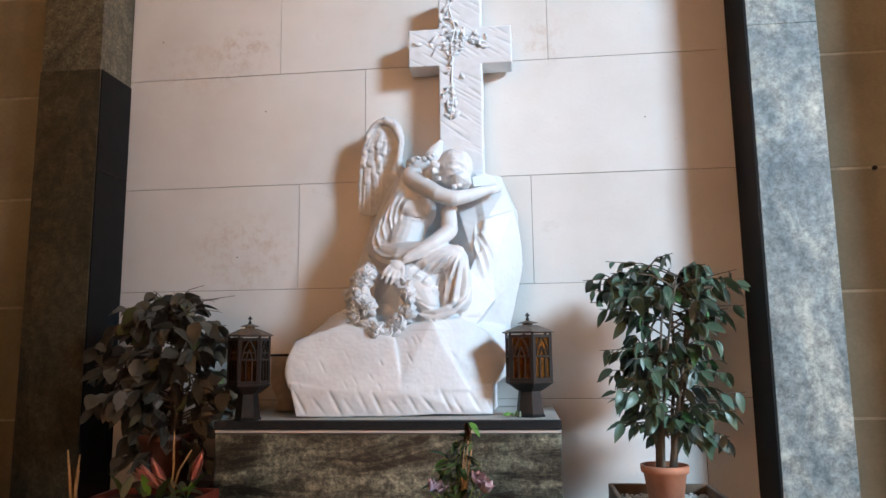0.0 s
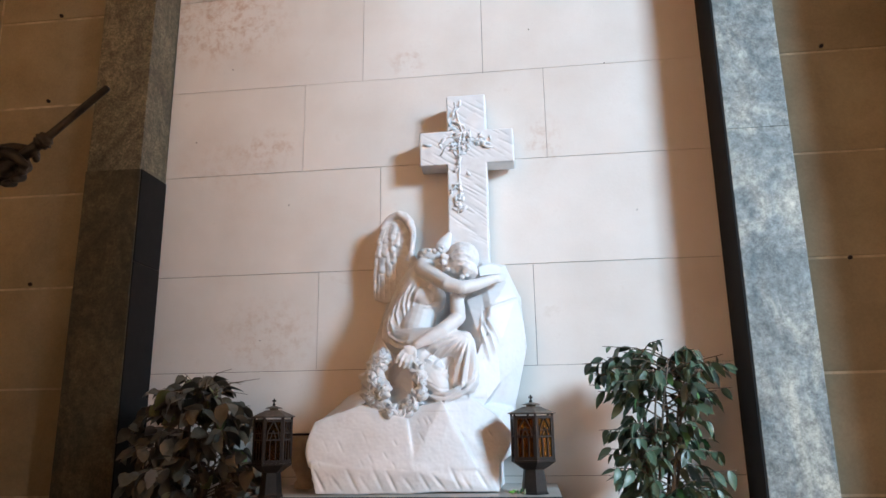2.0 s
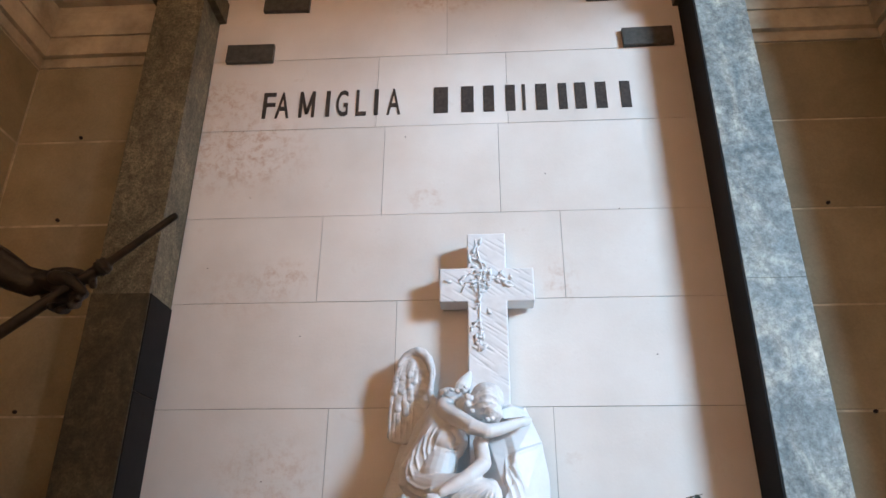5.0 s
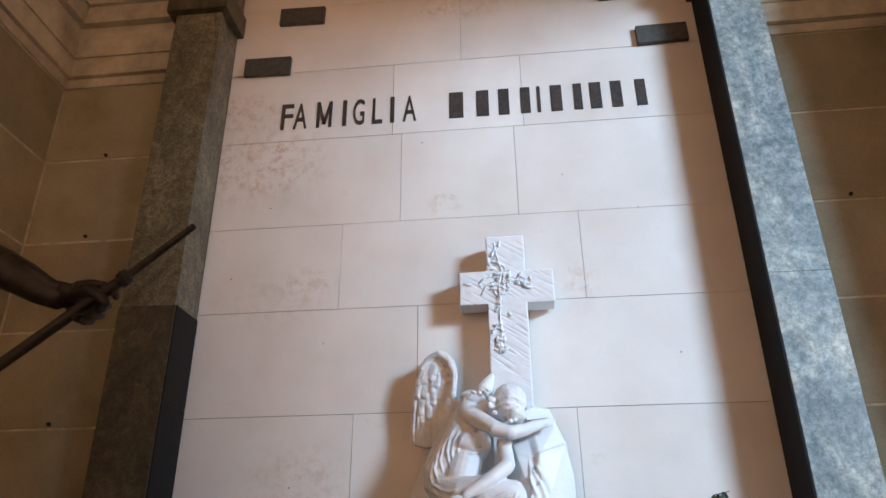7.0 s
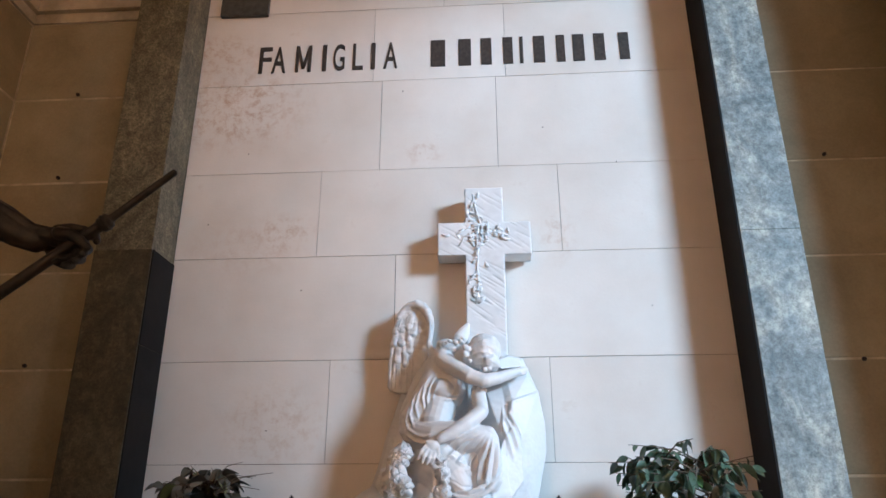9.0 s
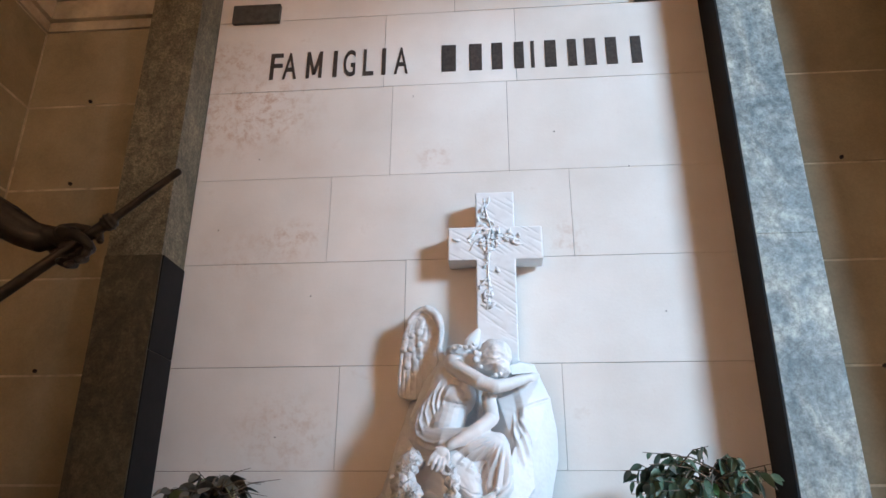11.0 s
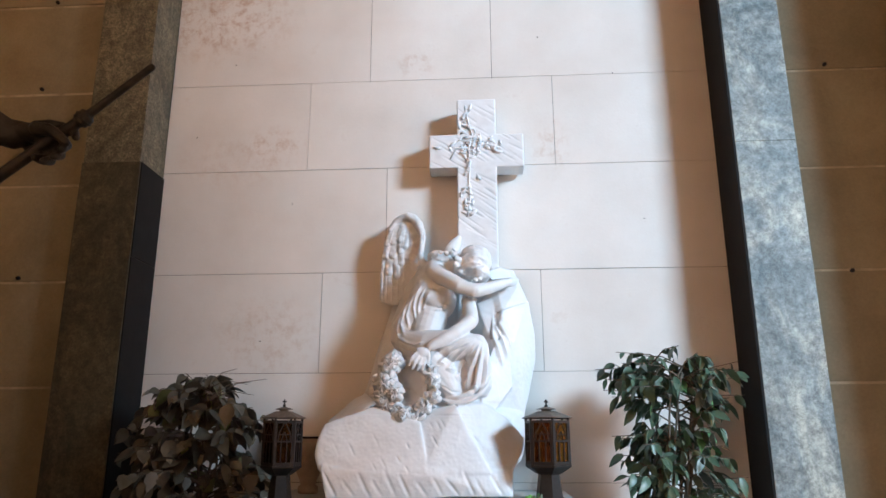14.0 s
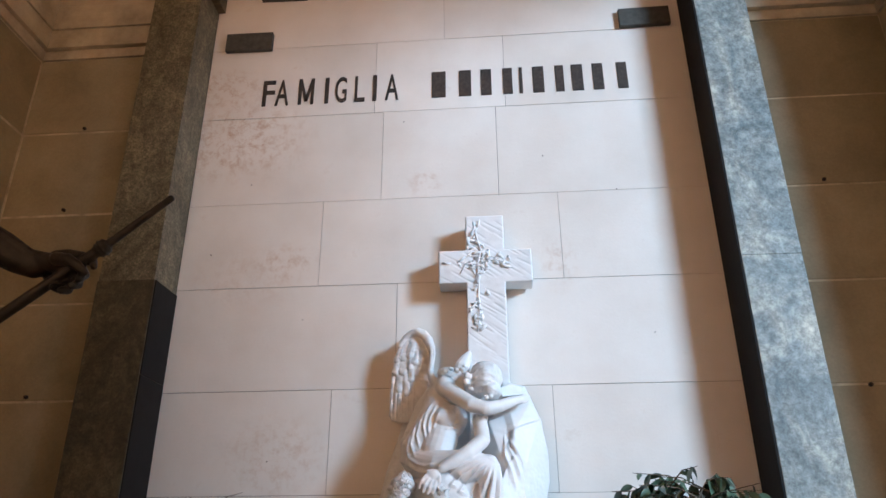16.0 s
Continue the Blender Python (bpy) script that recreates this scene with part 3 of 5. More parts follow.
    limb(bm, [(-0.046, -0.275, 2.184), (-0.055, -0.290, 2.107), (-0.068, -0.315, 2.019), (-0.090, -0.345, 1.935)], [0.060, 0.074, 0.084, 0.088], 20)
    ball(bm, (0.001, -0.330, 2.141), (0.040, 0.045, 0.046))
    ball(bm, (-0.176, -0.275, 1.947), (0.092, 0.100, 0.080))
    ball(bm, (-0.020, -0.280, 2.331), (0.072, 0.060, 0.046), (0, 20, 0))
    ball(bm, (0.073, -0.300, 2.257), (0.085, 0.060, 0.070))
    # near shoulder and the arm that clasps the cross
    ball(bm, (-0.046, -0.335, 2.265), (0.050, 0.050, 0.056))
    limb(bm, [(-0.048, -0.345, 2.257), (0.021, -0.405, 2.200), (0.089, -0.455, 2.152), (0.160, -0.460, 2.129)], [0.047, 0.042, 0.038, 0.034], 18)
    limb(bm, [(0.160, -0.460, 2.129), (0.221, -0.430, 2.145), (0.283, -0.385, 2.173), (0.323, -0.360, 2.191)], [0.034, 0.031, 0.025, 0.019], 18)
    limb(bm, [(0.317, -0.360, 2.188), (0.347, -0.335, 2.202), (0.373, -0.310, 2.212)], [0.019, 0.018, 0.010], 12, 0.75)
    limb(bm, [(0.311, -0.360, 2.177), (0.343, -0.340, 2.183), (0.367, -0.320, 2.193)], [0.013, 0.012, 0.007], 10, 0.8)
    # head bowed on the arm, thick rolled hair
    ball(bm, (0.157, -0.380, 2.291), (0.086, 0.090, 0.090), (0, 25, 0))
    ball(bm, (0.186, -0.390, 2.229), (0.050, 0.082, 0.048), (0, 30, 0))
    ball(bm, (0.100, -0.380, 2.267), (0.050, 0.060, 0.050))
    for p, r in (((0.075, -0.435, 2.294), 0.026), ((0.066, -0.440, 2.265), 0.020), ((0.090, -0.445, 2.231), 0.016), ((0.046, -0.400, 2.339), 0.016), ((0.017, -0.390, 2.337), 0.018), ((-0.015, -0.375, 2.348), 0.015), ((-0.042, -0.360, 2.341), 0.017), ((-0.061, -0.345, 2.325), 0.013),
                 ((0.161, -0.450, 2.185), 0.013), ((0.184, -0.450, 2.190), 0.012), ((0.203, -0.430, 2.217), 0.012), ((0.056, -0.370, 2.359), 0.014), ((0.228, -0.400, 2.211), 0.014)):
        ball(bm, p, (r, r * 0.75, r * 0.7), (20, 35, 0), 2)
    # folded cloth on the rock beside the head
    hull(bm, [(0.229, -0.300, 2.264), (0.282, -0.270, 2.290), (0.340, -0.250, 2.275), (0.350, -0.270, 2.231), (0.239, -0.320, 2.212), (0.285, -0.100, 2.331), (0.357, -0.100, 2.288), (0.222, -0.100, 2.262)])
    # tip of the other wing behind the head
    limb(bm, [(0.036, -0.210, 2.402), (0.055, -0.200, 2.442), (0.070, -0.190, 2.472)], [0.040, 0.032, 0.018], 12, 0.6)
    # lower arm with the hand on the wreath
    limb(bm, [(0.123, -0.360, 2.097), (0.132, -0.410, 2.042), (0.140, -0.455, 1.984)], [0.036, 0.037, 0.036], 18)
    for p in ((0.102, -0.385, 2.101), (0.122, -0.395, 2.104), (0.141, -0.395, 2.101), (0.157, -0.385, 2.097)):
        ball(bm, p, (0.012, 0.012, 0.014), (0, 0, 0), 2)
    limb(bm, [(0.134, -0.460, 1.977), (0.069, -0.500, 1.921), (0.006, -0.525, 1.882), (-0.049, -0.540, 1.849)], [0.037, 0.035, 0.029, 0.021], 18)
    ball(bm, (-0.089, -0.550, 1.817), (0.033, 0.018, 0.030), (0, 40, 0))
    for a, b, c in (((-0.117, -0.560, 1.814), (-0.134, -0.575, 1.792), (-0.147, -0.572, 1.764)), ((-0.106, -0.565, 1.800), (-0.120, -0.582, 1.773), (-0.129, -0.576, 1.747)),
                    ((-0.090, -0.566, 1.789), (-0.099, -0.584, 1.761), (-0.108, -0.577, 1.739)), ((-0.075, -0.563, 1.786), (-0.079, -0.578, 1.759), (-0.087, -0.572, 1.739)), ((-0.060, -0.550, 1.817), (-0.056, -0.560, 1.789), (-0.065, -0.560, 1.768))):
        limb(bm, [a, b, c], [0.0105, 0.0100, 0.0078], 8)
    # thigh and shin under the robe
    limb(bm, [(-0.179, -0.310, 1.902), (-0.063, -0.410, 1.863), (0.050, -0.455, 1.866), (0.158, -0.460, 1.862)], [0.078, 0.082, 0.076, 0.056], 22)
    limb(bm, [(0.163, -0.460, 1.862), (0.177, -0.455, 1.765), (0.169, -0.445, 1.675)], [0.056, 0.056, 0.060], 20)
    limb(bm, [(-0.061, -0.440, 1.800), (0.014, -0.460, 1.704), (0.045, -0.460, 1.645)], [0.080, 0.070, 0.050], 20)
    hull(bm, [(-0.220, -0.300, 1.864), (-0.236, -0.360, 1.636), (-0.098, -0.480, 1.785), (-0.089, -0.460, 1.613), (0.045, -0.470, 1.607), (0.146, -0.460, 1.632), (0.207, -0.450, 1.700), (0.217, -0.450, 1.848), (-0.139, -0.200, 1.874), (-0.142, -0.200, 1.586), (0.176, -0.200, 1.664)])
    # rolled hem of the robe
    limb(bm, [(-0.018, -0.480, 1.619), (0.031, -0.500, 1.596), (0.084, -0.510, 1.594), (0.136, -0.510, 1.608), (0.179, -0.505, 1.636), (0.212, -0.490, 1.671), (0.226, -0.475, 1.714)], [0.007, 0.010, 0.012, 0.013, 0.012, 0.011, 0.009], 10)
    limb(bm, [(0.020, -0.490, 1.620), (0.079, -0.510, 1.617), (0.132, -0.510, 1.637), (0.159, -0.505, 1.660)], [0.008, 0.012, 0.012, 0.008], 10)
    # near wing: thick leading edge over a broad hollow vane
    limb(bm, [(-0.303, -0.145, 2.534), (-0.277, -0.155, 2.581), (-0.241, -0.165, 2.602), (-0.206, -0.175, 2.604), (-0.171, -0.185, 2.587), (-0.143, -0.195, 2.554), (-0.128, -0.205, 2.512), (-0.121, -0.220, 2.467), (-0.124, -0.225, 2.423), (-0.129, -0.235, 2.377), (-0.122, -0.250, 2.330), (-0.097, -0.270, 2.288)], [0.014, 0.017, 0.020, 0.023, 0.024, 0.023, 0.020, 0.018, 0.016, 0.016, 0.020, 0.030], 16)
    hull(bm, [(-0.220, -0.165, 2.620), (-0.289, -0.155, 2.569), (-0.327, -0.150, 2.470), (-0.350, -0.140, 2.347), (-0.358, -0.130, 2.194), (-0.349, -0.130, 2.138), (-0.306, -0.130, 2.124), (-0.251, -0.140, 2.124), (-0.193, -0.160, 2.188), (-0.139, -0.200, 2.319), (-0.125, -0.205, 2.447), (-0.143, -0.195, 2.544),
              (-0.230, -0.080, 2.648), (-0.341, -0.060, 2.495), (-0.371, -0.050, 2.179), (-0.262, -0.050, 2.138), (-0.132, -0.080, 2.418)])
    # wreath of roses and leaves in her hand
    wr = random.Random(11)
    roses = []
    cx, cy, cz = (-0.152, -0.520, 1.672)
    for k in range(26):
        a = 2 * math.pi * k / 26 + wr.uniform(-0.08, 0.08)
        if 0.6 < a < 2.05:
            continue
        left = max(0.0, -math.cos(a))
        q = 0.112 + wr.uniform(-0.010, 0.012)
        p = (cx + q * math.cos(a), cy - 0.01 + wr.uniform(-0.012, 0.012), cz + q * 1.22 * math.sin(a))
        r = 0.026 + 0.014 * left + wr.uniform(-0.002, 0.003)
        roses.append((p, r))
        ball(bm, p, (r, r, r), (0, 0, 0), 2)
    for p, r in (((-0.253, -0.550, 1.682), 0.050), ((-0.211, -0.555, 1.645), 0.040), ((-0.239, -0.540, 1.730), 0.030), ((-0.276, -0.540, 1.606), 0.026), ((-0.170, -0.550, 1.546), 0.032), ((-0.087, -0.545, 1.578), 0.030), ((-0.225, -0.500, 1.813), 0.026), ((-0.194, -0.510, 1.779), 0.024), ((-0.249, -0.500, 1.782), 0.022)):
        ball(bm, p, (r, r * 0.7, r), (0, 0, 0), 2)
        roses.append((p, r))

    me = bpy.data.meshes.new("carving")
    bm.to_mesh(me)
    bm.free()
    tmp = new("carving", me)
    rm = tmp.modifiers.new("fuse", "REMESH")
    rm.mode, rm.voxel_size = "VOXEL", 0.004
    sm = tmp.modifiers.new("soften", "SMOOTH")
    sm.factor, sm.iterations = 0.5, 4
    dg = bpy.context.evaluated_depsgraph_get()
    out = bpy.data.meshes.new_from_object(tmp.evaluated_get(dg))
    bpy.data.objects.remove(tmp)

    # wear the rock's breaks round
    bm = bmesh.new()
    bm.from_mesh(out)
    low = [v for v in bm.verts if v.co.z < 1.60 and v.co.y < -0.38]
    for k in range(8):
        bmesh.ops.smooth_vert(bm, verts=low, factor=0.5, use_axis_x=True, use_axis_y=True, use_axis_z=True)
    bm.to_mesh(out)
    bm.free()

    # chisel work: scratches on the cross, slanting cuts along the foot, rough dressing on the rock
    n = len(out.vertices)
    co, no = np.empty(n * 3), np.empty(n * 3)
    out.vertices.foreach_get("co", co)
    out.vertices.foreach_get("normal", no)
    co, no = co.reshape(-1, 3), no.reshape(-1, 3)
    d = np.zeros(n)
    px, py, pz = co[:, 0], co[:, 1], co[:, 2]

    def score(mask, x0, z0, x1, z1, wide, deep):
        """A straight cut in the front, deepest in its middle."""
        vx, vz = x1 - x0, z1 - z0
        f = np.clip(((px - x0) * vx + (pz - z0) * vz) / (vx * vx + vz * vz), 0, 1)
        away = np.hypot(px - x0 - f * vx, pz - z0 - f * vz)
        return np.where(mask, -deep * np.clip(1 - away / wide, 0, 1) * (0.35 + 0.65 * np.sin(math.pi * f)), 0)

    sc = random.Random(17)
    front = (pz > 2.33) & (py < -0.15) & (py > -0.18) & (px > -0.12)
    for k in range(64):
        x, z = (sc.uniform(0.05, 0.26), sc.uniform(2.36, 3.30)) if k % 3 else (sc.uniform(-0.10, 0.40), sc.uniform(2.90, 3.10))
        size, slope = sc.uniform(0.05, 0.17), sc.uniform(0.5, 0.85)
        d += score(front, x, z, x + size, z - size * slope, sc.uniform(0.005, 0.009), sc.uniform(0.0015, 0.0045))
    foot = (pz < 1.36) & (py < -0.3)
    for k in range(13):
        x = -0.50 + 0.066 * k + sc.uniform(-0.012, 0.012)
        d += score(foot, x, 1.275 + sc.uniform(-0.02, 0.035), x + sc.uniform(0.035, 0.06), 1.190, 0.012, sc.uniform(0.003, 0.007))
    for k in range(16):
        x, z = sc.uniform(-0.52, 0.30), sc.uniform(1.30, 1.52)
        size = sc.uniform(0.02, 0.06)
        d += score((pz < 1.6) & (py < -0.4), x, z, x + size * 0.6, z - size, 0.007, sc.uniform(0.002, 0.005))

    def ridge(mask, pts, wide, high, sharp=1.3):
        """A raised fold, or with a negative height a furrow, along a line over the carving; it fades at both ends."""
        best, along = np.full(n, 9.0), np.zeros(n)
        for i, (a, b) in enumerate(zip(pts, pts[1:])):
            vx, vz = b[0] - a[0], b[2] - a[2]
            f = np.clip(((px - a[0]) * vx + (pz - a[2]) * vz) / (vx * vx + vz * vz), 0, 1)
            away = np.hypot(px - a[0] - f * vx, pz - a[2] - f * vz)
            near = away < best
            best, along = np.where(near, away, best), np.where(near, (i + f) / (len(pts) - 1), along)
        return np.where(mask, high * np.clip(1 - best / wide, 0, 1) ** sharp * np.clip(np.minimum(along, 1 - along) * 6 + 0.15, 0, 1), 0)

    faced = no[:, 1] < -0.05
    # swags of cloth that hang from the knee and the hip
    robe = faced & (py < -0.40) & (pz < 1.93) & (pz > 1.56)
    for pts, wide, high in (
            ([(0.144, -0.500, 1.892), (0.068, -0.500, 1.873), (0.004, -0.500, 1.842), (-0.040, -0.500, 1.808)], 0.013, 0.010),
            ([(0.154, -0.500, 1.884), (0.084, -0.500, 1.851), (0.024, -0.500, 1.812), (-0.008, -0.500, 1.778), (0.023, -0.500, 1.762)], 0.013, 0.013),
            ([(0.165, -0.500, 1.878), (0.105, -0.500, 1.837), (0.053, -0.500, 1.787), (0.028, -0.500, 1.748), (0.060, -0.500, 1.734)], 0.013, 0.014),
            ([(0.173, -0.500, 1.872), (0.129, -0.500, 1.820), (0.087, -0.500, 1.760), (0.070, -0.500, 1.715), (0.088, -0.500, 1.688)], 0.013, 0.014),
            ([(0.180, -0.500, 1.867), (0.155, -0.500, 1.803), (0.132, -0.500, 1.738), (0.122, -0.500, 1.677), (0.124, -0.500, 1.640)], 0.013, 0.014),
            ([(0.191, -0.500, 1.861), (0.181, -0.500, 1.797), (0.168, -0.500, 1.729), (0.159, -0.500, 1.676), (0.153, -0.500, 1.645)], 0.013, 0.013),
            ([(0.212, -0.470, 1.848), (0.212, -0.470, 1.789), (0.208, -0.470, 1.730), (0.196, -0.470, 1.678)], 0.012, 0.010),
            ([(0.122, -0.500, 1.860), (0.051, -0.500, 1.825), (0.008, -0.500, 1.791)], 0.007, -0.008), ([(0.132, -0.500, 1.852), (0.072, -0.500, 1.803), (0.037, -0.500, 1.764)], 0.007, -0.009),
            ([(0.142, -0.500, 1.836), (0.098, -0.500, 1.778), (0.065, -0.500, 1.729)], 0.007, -0.010), ([(0.158, -0.500, 1.819), (0.127, -0.500, 1.751), (0.104, -0.500, 1.688)], 0.007, -0.011),
            ([(0.173, -0.500, 1.808), (0.153, -0.500, 1.734), (0.140, -0.500, 1.661)], 0.007, -0.011), ([(0.200, -0.500, 1.808), (0.190, -0.500, 1.733), (0.180, -0.500, 1.671)], 0.007, -0.008),
            ([(-0.005, -0.500, 1.675), (0.047, -0.500, 1.642), (0.105, -0.500, 1.641)], 0.009, -0.007), ([(-0.031, -0.500, 1.715), (0.011, -0.500, 1.664), (0.063, -0.500, 1.626)], 0.014, 0.006)):
        d += ridge(robe, pts, wide, high)
    # thin dress pulled in slanting folds down her back and side
    dress = faced & (py < -0.19) & (pz < 2.25) & (pz > 1.78)
    for pts in ([(-0.111, -0.380, 2.181), (-0.138, -0.380, 2.124), (-0.149, -0.380, 2.067), (-0.137, -0.400, 1.995)], [(-0.138, -0.370, 2.149), (-0.167, -0.370, 2.087), (-0.184, -0.380, 2.023), (-0.165, -0.430, 1.952)],
                [(-0.166, -0.350, 2.119), (-0.194, -0.360, 2.049), (-0.211, -0.370, 1.985), (-0.191, -0.420, 1.921)], [(-0.185, -0.340, 2.081), (-0.216, -0.350, 2.017), (-0.229, -0.360, 1.959), (-0.219, -0.400, 1.908)],
                [(-0.087, -0.400, 2.164), (-0.113, -0.400, 2.114), (-0.125, -0.400, 2.068), (-0.123, -0.400, 2.023)], [(-0.219, -0.420, 1.916), (-0.174, -0.450, 1.883), (-0.128, -0.470, 1.868), (-0.085, -0.470, 1.878)],
                [(-0.222, -0.420, 1.886), (-0.180, -0.450, 1.856), (-0.139, -0.470, 1.842), (-0.100, -0.480, 1.837)], [(-0.068, -0.400, 2.129), (-0.091, -0.400, 2.084), (-0.100, -0.400, 2.051)], [(-0.033, -0.400, 2.066), (-0.004, -0.400, 2.076), (0.028, -0.380, 2.082)], [(-0.044, -0.400, 2.049), (-0.010, -0.400, 2.054), (0.016, -0.380, 2.056)]):
        d += ridge(dress, pts, 0.011, 0.0085)
    # combed hair
    hair = (py < -0.36) & (pz > 2.14) & (px > 0.06) & (px < 0.27) & (np.linalg.norm(co - np.array((0.163, -0.400, 2.283)), axis=1) < 0.13)
    for pts in ([(0.081, -0.440, 2.310), (0.115, -0.440, 2.349), (0.166, -0.440, 2.362), (0.210, -0.420, 2.340)], [(0.081, -0.450, 2.290), (0.121, -0.450, 2.323), (0.171, -0.450, 2.333), (0.220, -0.430, 2.308)], [(0.081, -0.450, 2.273), (0.126, -0.450, 2.297), (0.176, -0.450, 2.301), (0.227, -0.430, 2.273)],
                [(0.086, -0.460, 2.253), (0.131, -0.460, 2.269), (0.180, -0.460, 2.267), (0.226, -0.430, 2.244)], [(0.091, -0.460, 2.236), (0.136, -0.460, 2.243), (0.179, -0.460, 2.236), (0.212, -0.440, 2.214)], [(0.107, -0.460, 2.218), (0.146, -0.460, 2.217), (0.184, -0.450, 2.201)]):
        d += ridge(hair, pts, 0.010, 0.0035)
    for i in np.nonzero(hair)[0]:
        v = Vector(co[i])
        d[i] += 0.005 * noise.noise(v * 28) + 0.002 * noise.noise(v * 70)
    # robe over the rock behind the knee
    back = faced & (py > -0.46) & (px > 0.24)
    for pts in ([(0.249, -0.370, 1.983), (0.285, -0.380, 1.908), (0.314, -0.380, 1.807)], [(0.231, -0.390, 1.952), (0.261, -0.400, 1.867), (0.285, -0.410, 1.769)], [(0.272, -0.350, 2.003), (0.302, -0.360, 1.933), (0.325, -0.370, 1.864)]):
        d += ridge(back, pts, 0.016, 0.012)
    d += ridge(back, [(0.194, -0.300, 2.054), (0.238, -0.330, 1.984), (0.246, -0.370, 1.899)], 0.03, 0.010) + ridge(back, [(0.290, -0.340, 2.044), (0.360, -0.300, 2.072), (0.420, -0.260, 2.101)], 0.012, 0.006)
    # feathers: short coverts, then long quills to a notched edge
    vane = faced & (px < (-0.114, -0.200, 2.417)[0]) & (pz > (-0.296, -0.120, 2.119)[2]) & (py > -0.25)
    for a, b, w in (((-0.302, -0.150, 2.520), (-0.318, -0.150, 2.463), 0.022), ((-0.268, -0.150, 2.531), (-0.284, -0.150, 2.468), 0.022), ((-0.233, -0.160, 2.539), (-0.246, -0.160, 2.476), 0.021), ((-0.315, -0.150, 2.457), (-0.326, -0.140, 2.390), 0.020),
                    ((-0.278, -0.150, 2.468), (-0.284, -0.150, 2.392), 0.022), ((-0.243, -0.160, 2.473), (-0.246, -0.160, 2.413), 0.019), ((-0.215, -0.160, 2.491), (-0.217, -0.170, 2.435), 0.016), ((-0.304, -0.140, 2.389), (-0.304, -0.140, 2.302), 0.020),
                    ((-0.269, -0.150, 2.392), (-0.264, -0.150, 2.279), 0.020), ((-0.241, -0.150, 2.410), (-0.237, -0.160, 2.344), 0.016)):
        d += 0.011 * np.where(vane, np.clip(1 - (np.hypot(px - a[0] - np.clip((a[2] - pz) / (a[2] - b[2]), 0, 1) * (b[0] - a[0]), np.maximum(0, np.maximum(pz - a[2], b[2] - pz))) / w) ** 2, 0, 1) ** 0.6 * (0.35 + 0.65 * np.clip((a[2] - pz) / (a[2] - b[2]), 0, 1)), 0)
    for pts in ([(-0.330, -0.130, 2.368), (-0.340, -0.130, 2.255), (-0.343, -0.130, 2.144)], [(-0.315, -0.130, 2.279), (-0.322, -0.130, 2.143)], [(-0.288, -0.130, 2.260), (-0.291, -0.130, 2.136)], [(-0.256, -0.140, 2.263), (-0.260, -0.140, 2.133)], [(-0.224, -0.150, 2.309), (-0.231, -0.150, 2.167)]):
        d += ridge(vane, pts, 0.006, -0.006)
    for i in np.nonzero(vane)[0]:
        v = Vector(co[i])
        d[i] += 0.007 * noise.noise(v * 22) + 0.0015 * noise.noise(v * 60)
    rough = ((pz < 1.60) & (py > -0.50)) | (pz < 1.54) | ((px > 0.255) & (pz < 2.08) & (py > -0.42)) | ((py > -0.17) & (pz < 2.1))
    for i in np.nonzero(rough)[0]:
        v = Vector(co[i])
        d[i] += 0.008 * noise.noise(v * 5) + 0.0012 * noise.noise(v * 15) + 0.0010 * noise.noise(v * 30) + 0.0009 * noise.noise(v * 70)
    for i in np.nonzero((pz > 2.33) & (py > -0.18) & (px > -0.12))[0]:
        v = Vector(co[i])
        d[i] += 0.003 * noise.noise(v * 7) + 0.0012 * noise.noise(v * 26)
    fine = ~rough
    w = co[fine]
    d[fine] += 0.0009 * np.sin(w[:, 0] * 61 + 3 * np.sin(w[:, 2] * 37)) * np.sin(w[:, 2] * 53 + 2 * np.sin(w[:, 1] * 47)) * (w[:, 1] < -0.19)
    co += no * d[:, None]
    co[:, 2] = np.maximum(co[:, 2], 1.1805)
    out.vertices.foreach_set("co", co.ravel())

    # rose vine carved on the cross
    bm = bmesh.new()
    vr = random.Random(7)
    path = [Vector(p) for p in ((0.11, -0.165, 3.26), (0.125, -0.17, 3.17), (0.15, -0.17, 3.08), (0.13, -0.17, 3.0), (0.135, -0.17, 2.9), (0.13, -0.17, 2.8), (0.135, -0.17, 2.7), (0.12, -0.17, 2.6))]
    tube(bm, path, 0.0045, 6)
    for line in (((0.15, -0.17, 3.0), (0.23, -0.17, 3.02), (0.31, -0.168, 2.995)), ((0.13, -0.17, 3.0), (0.06, -0.17, 3.0), (0.03, -0.168, 2.94))):
        tube(bm, line, 0.004, 6)

    def leaf(p, size, turn=None, flat=False):
        m = turn or pose(*p, vr.uniform(-55, 55), vr.uniform(0, 360), vr.uniform(-55, 55))
        ph, cup = vr.uniform(0, 6.28), vr.uniform(0.02, 0.08) if flat else vr.uniform(0.10, 0.24)
        wide, tip = (0.52, 0.45) if flat else (0.82, 0.0)
        front, back = [], []
        for k in range(10):
            a = 2 * math.pi * k / 10
            r = size * (0.50 + 0.06 * math.sin(3 * a + ph) + vr.uniform(-0.04, 0.04))
            r *= 1 + tip * abs(math.sin(a)) ** 6
            lift = -size * (cup + 0.10 * math.sin(2 * a + ph))
            front.append(bm.verts.new(m @ Vector((r * math.cos(a) * wide, lift, r * math.sin(a)))))
            back.append(bm.verts.new(m @ Vector((r * math.cos(a) * wide * 0.95, lift + size * 0.11, r * math.sin(a) * 0.95))))
        f0, b0 = bm.verts.new(m @ Vector((0, 0, 0))), bm.verts.new(m @ Vector((0, size * 0.16, 0)))
        for k in range(10):
            j = (k + 1) % 10
            bm.faces.new((f0, front[k], front[j]))
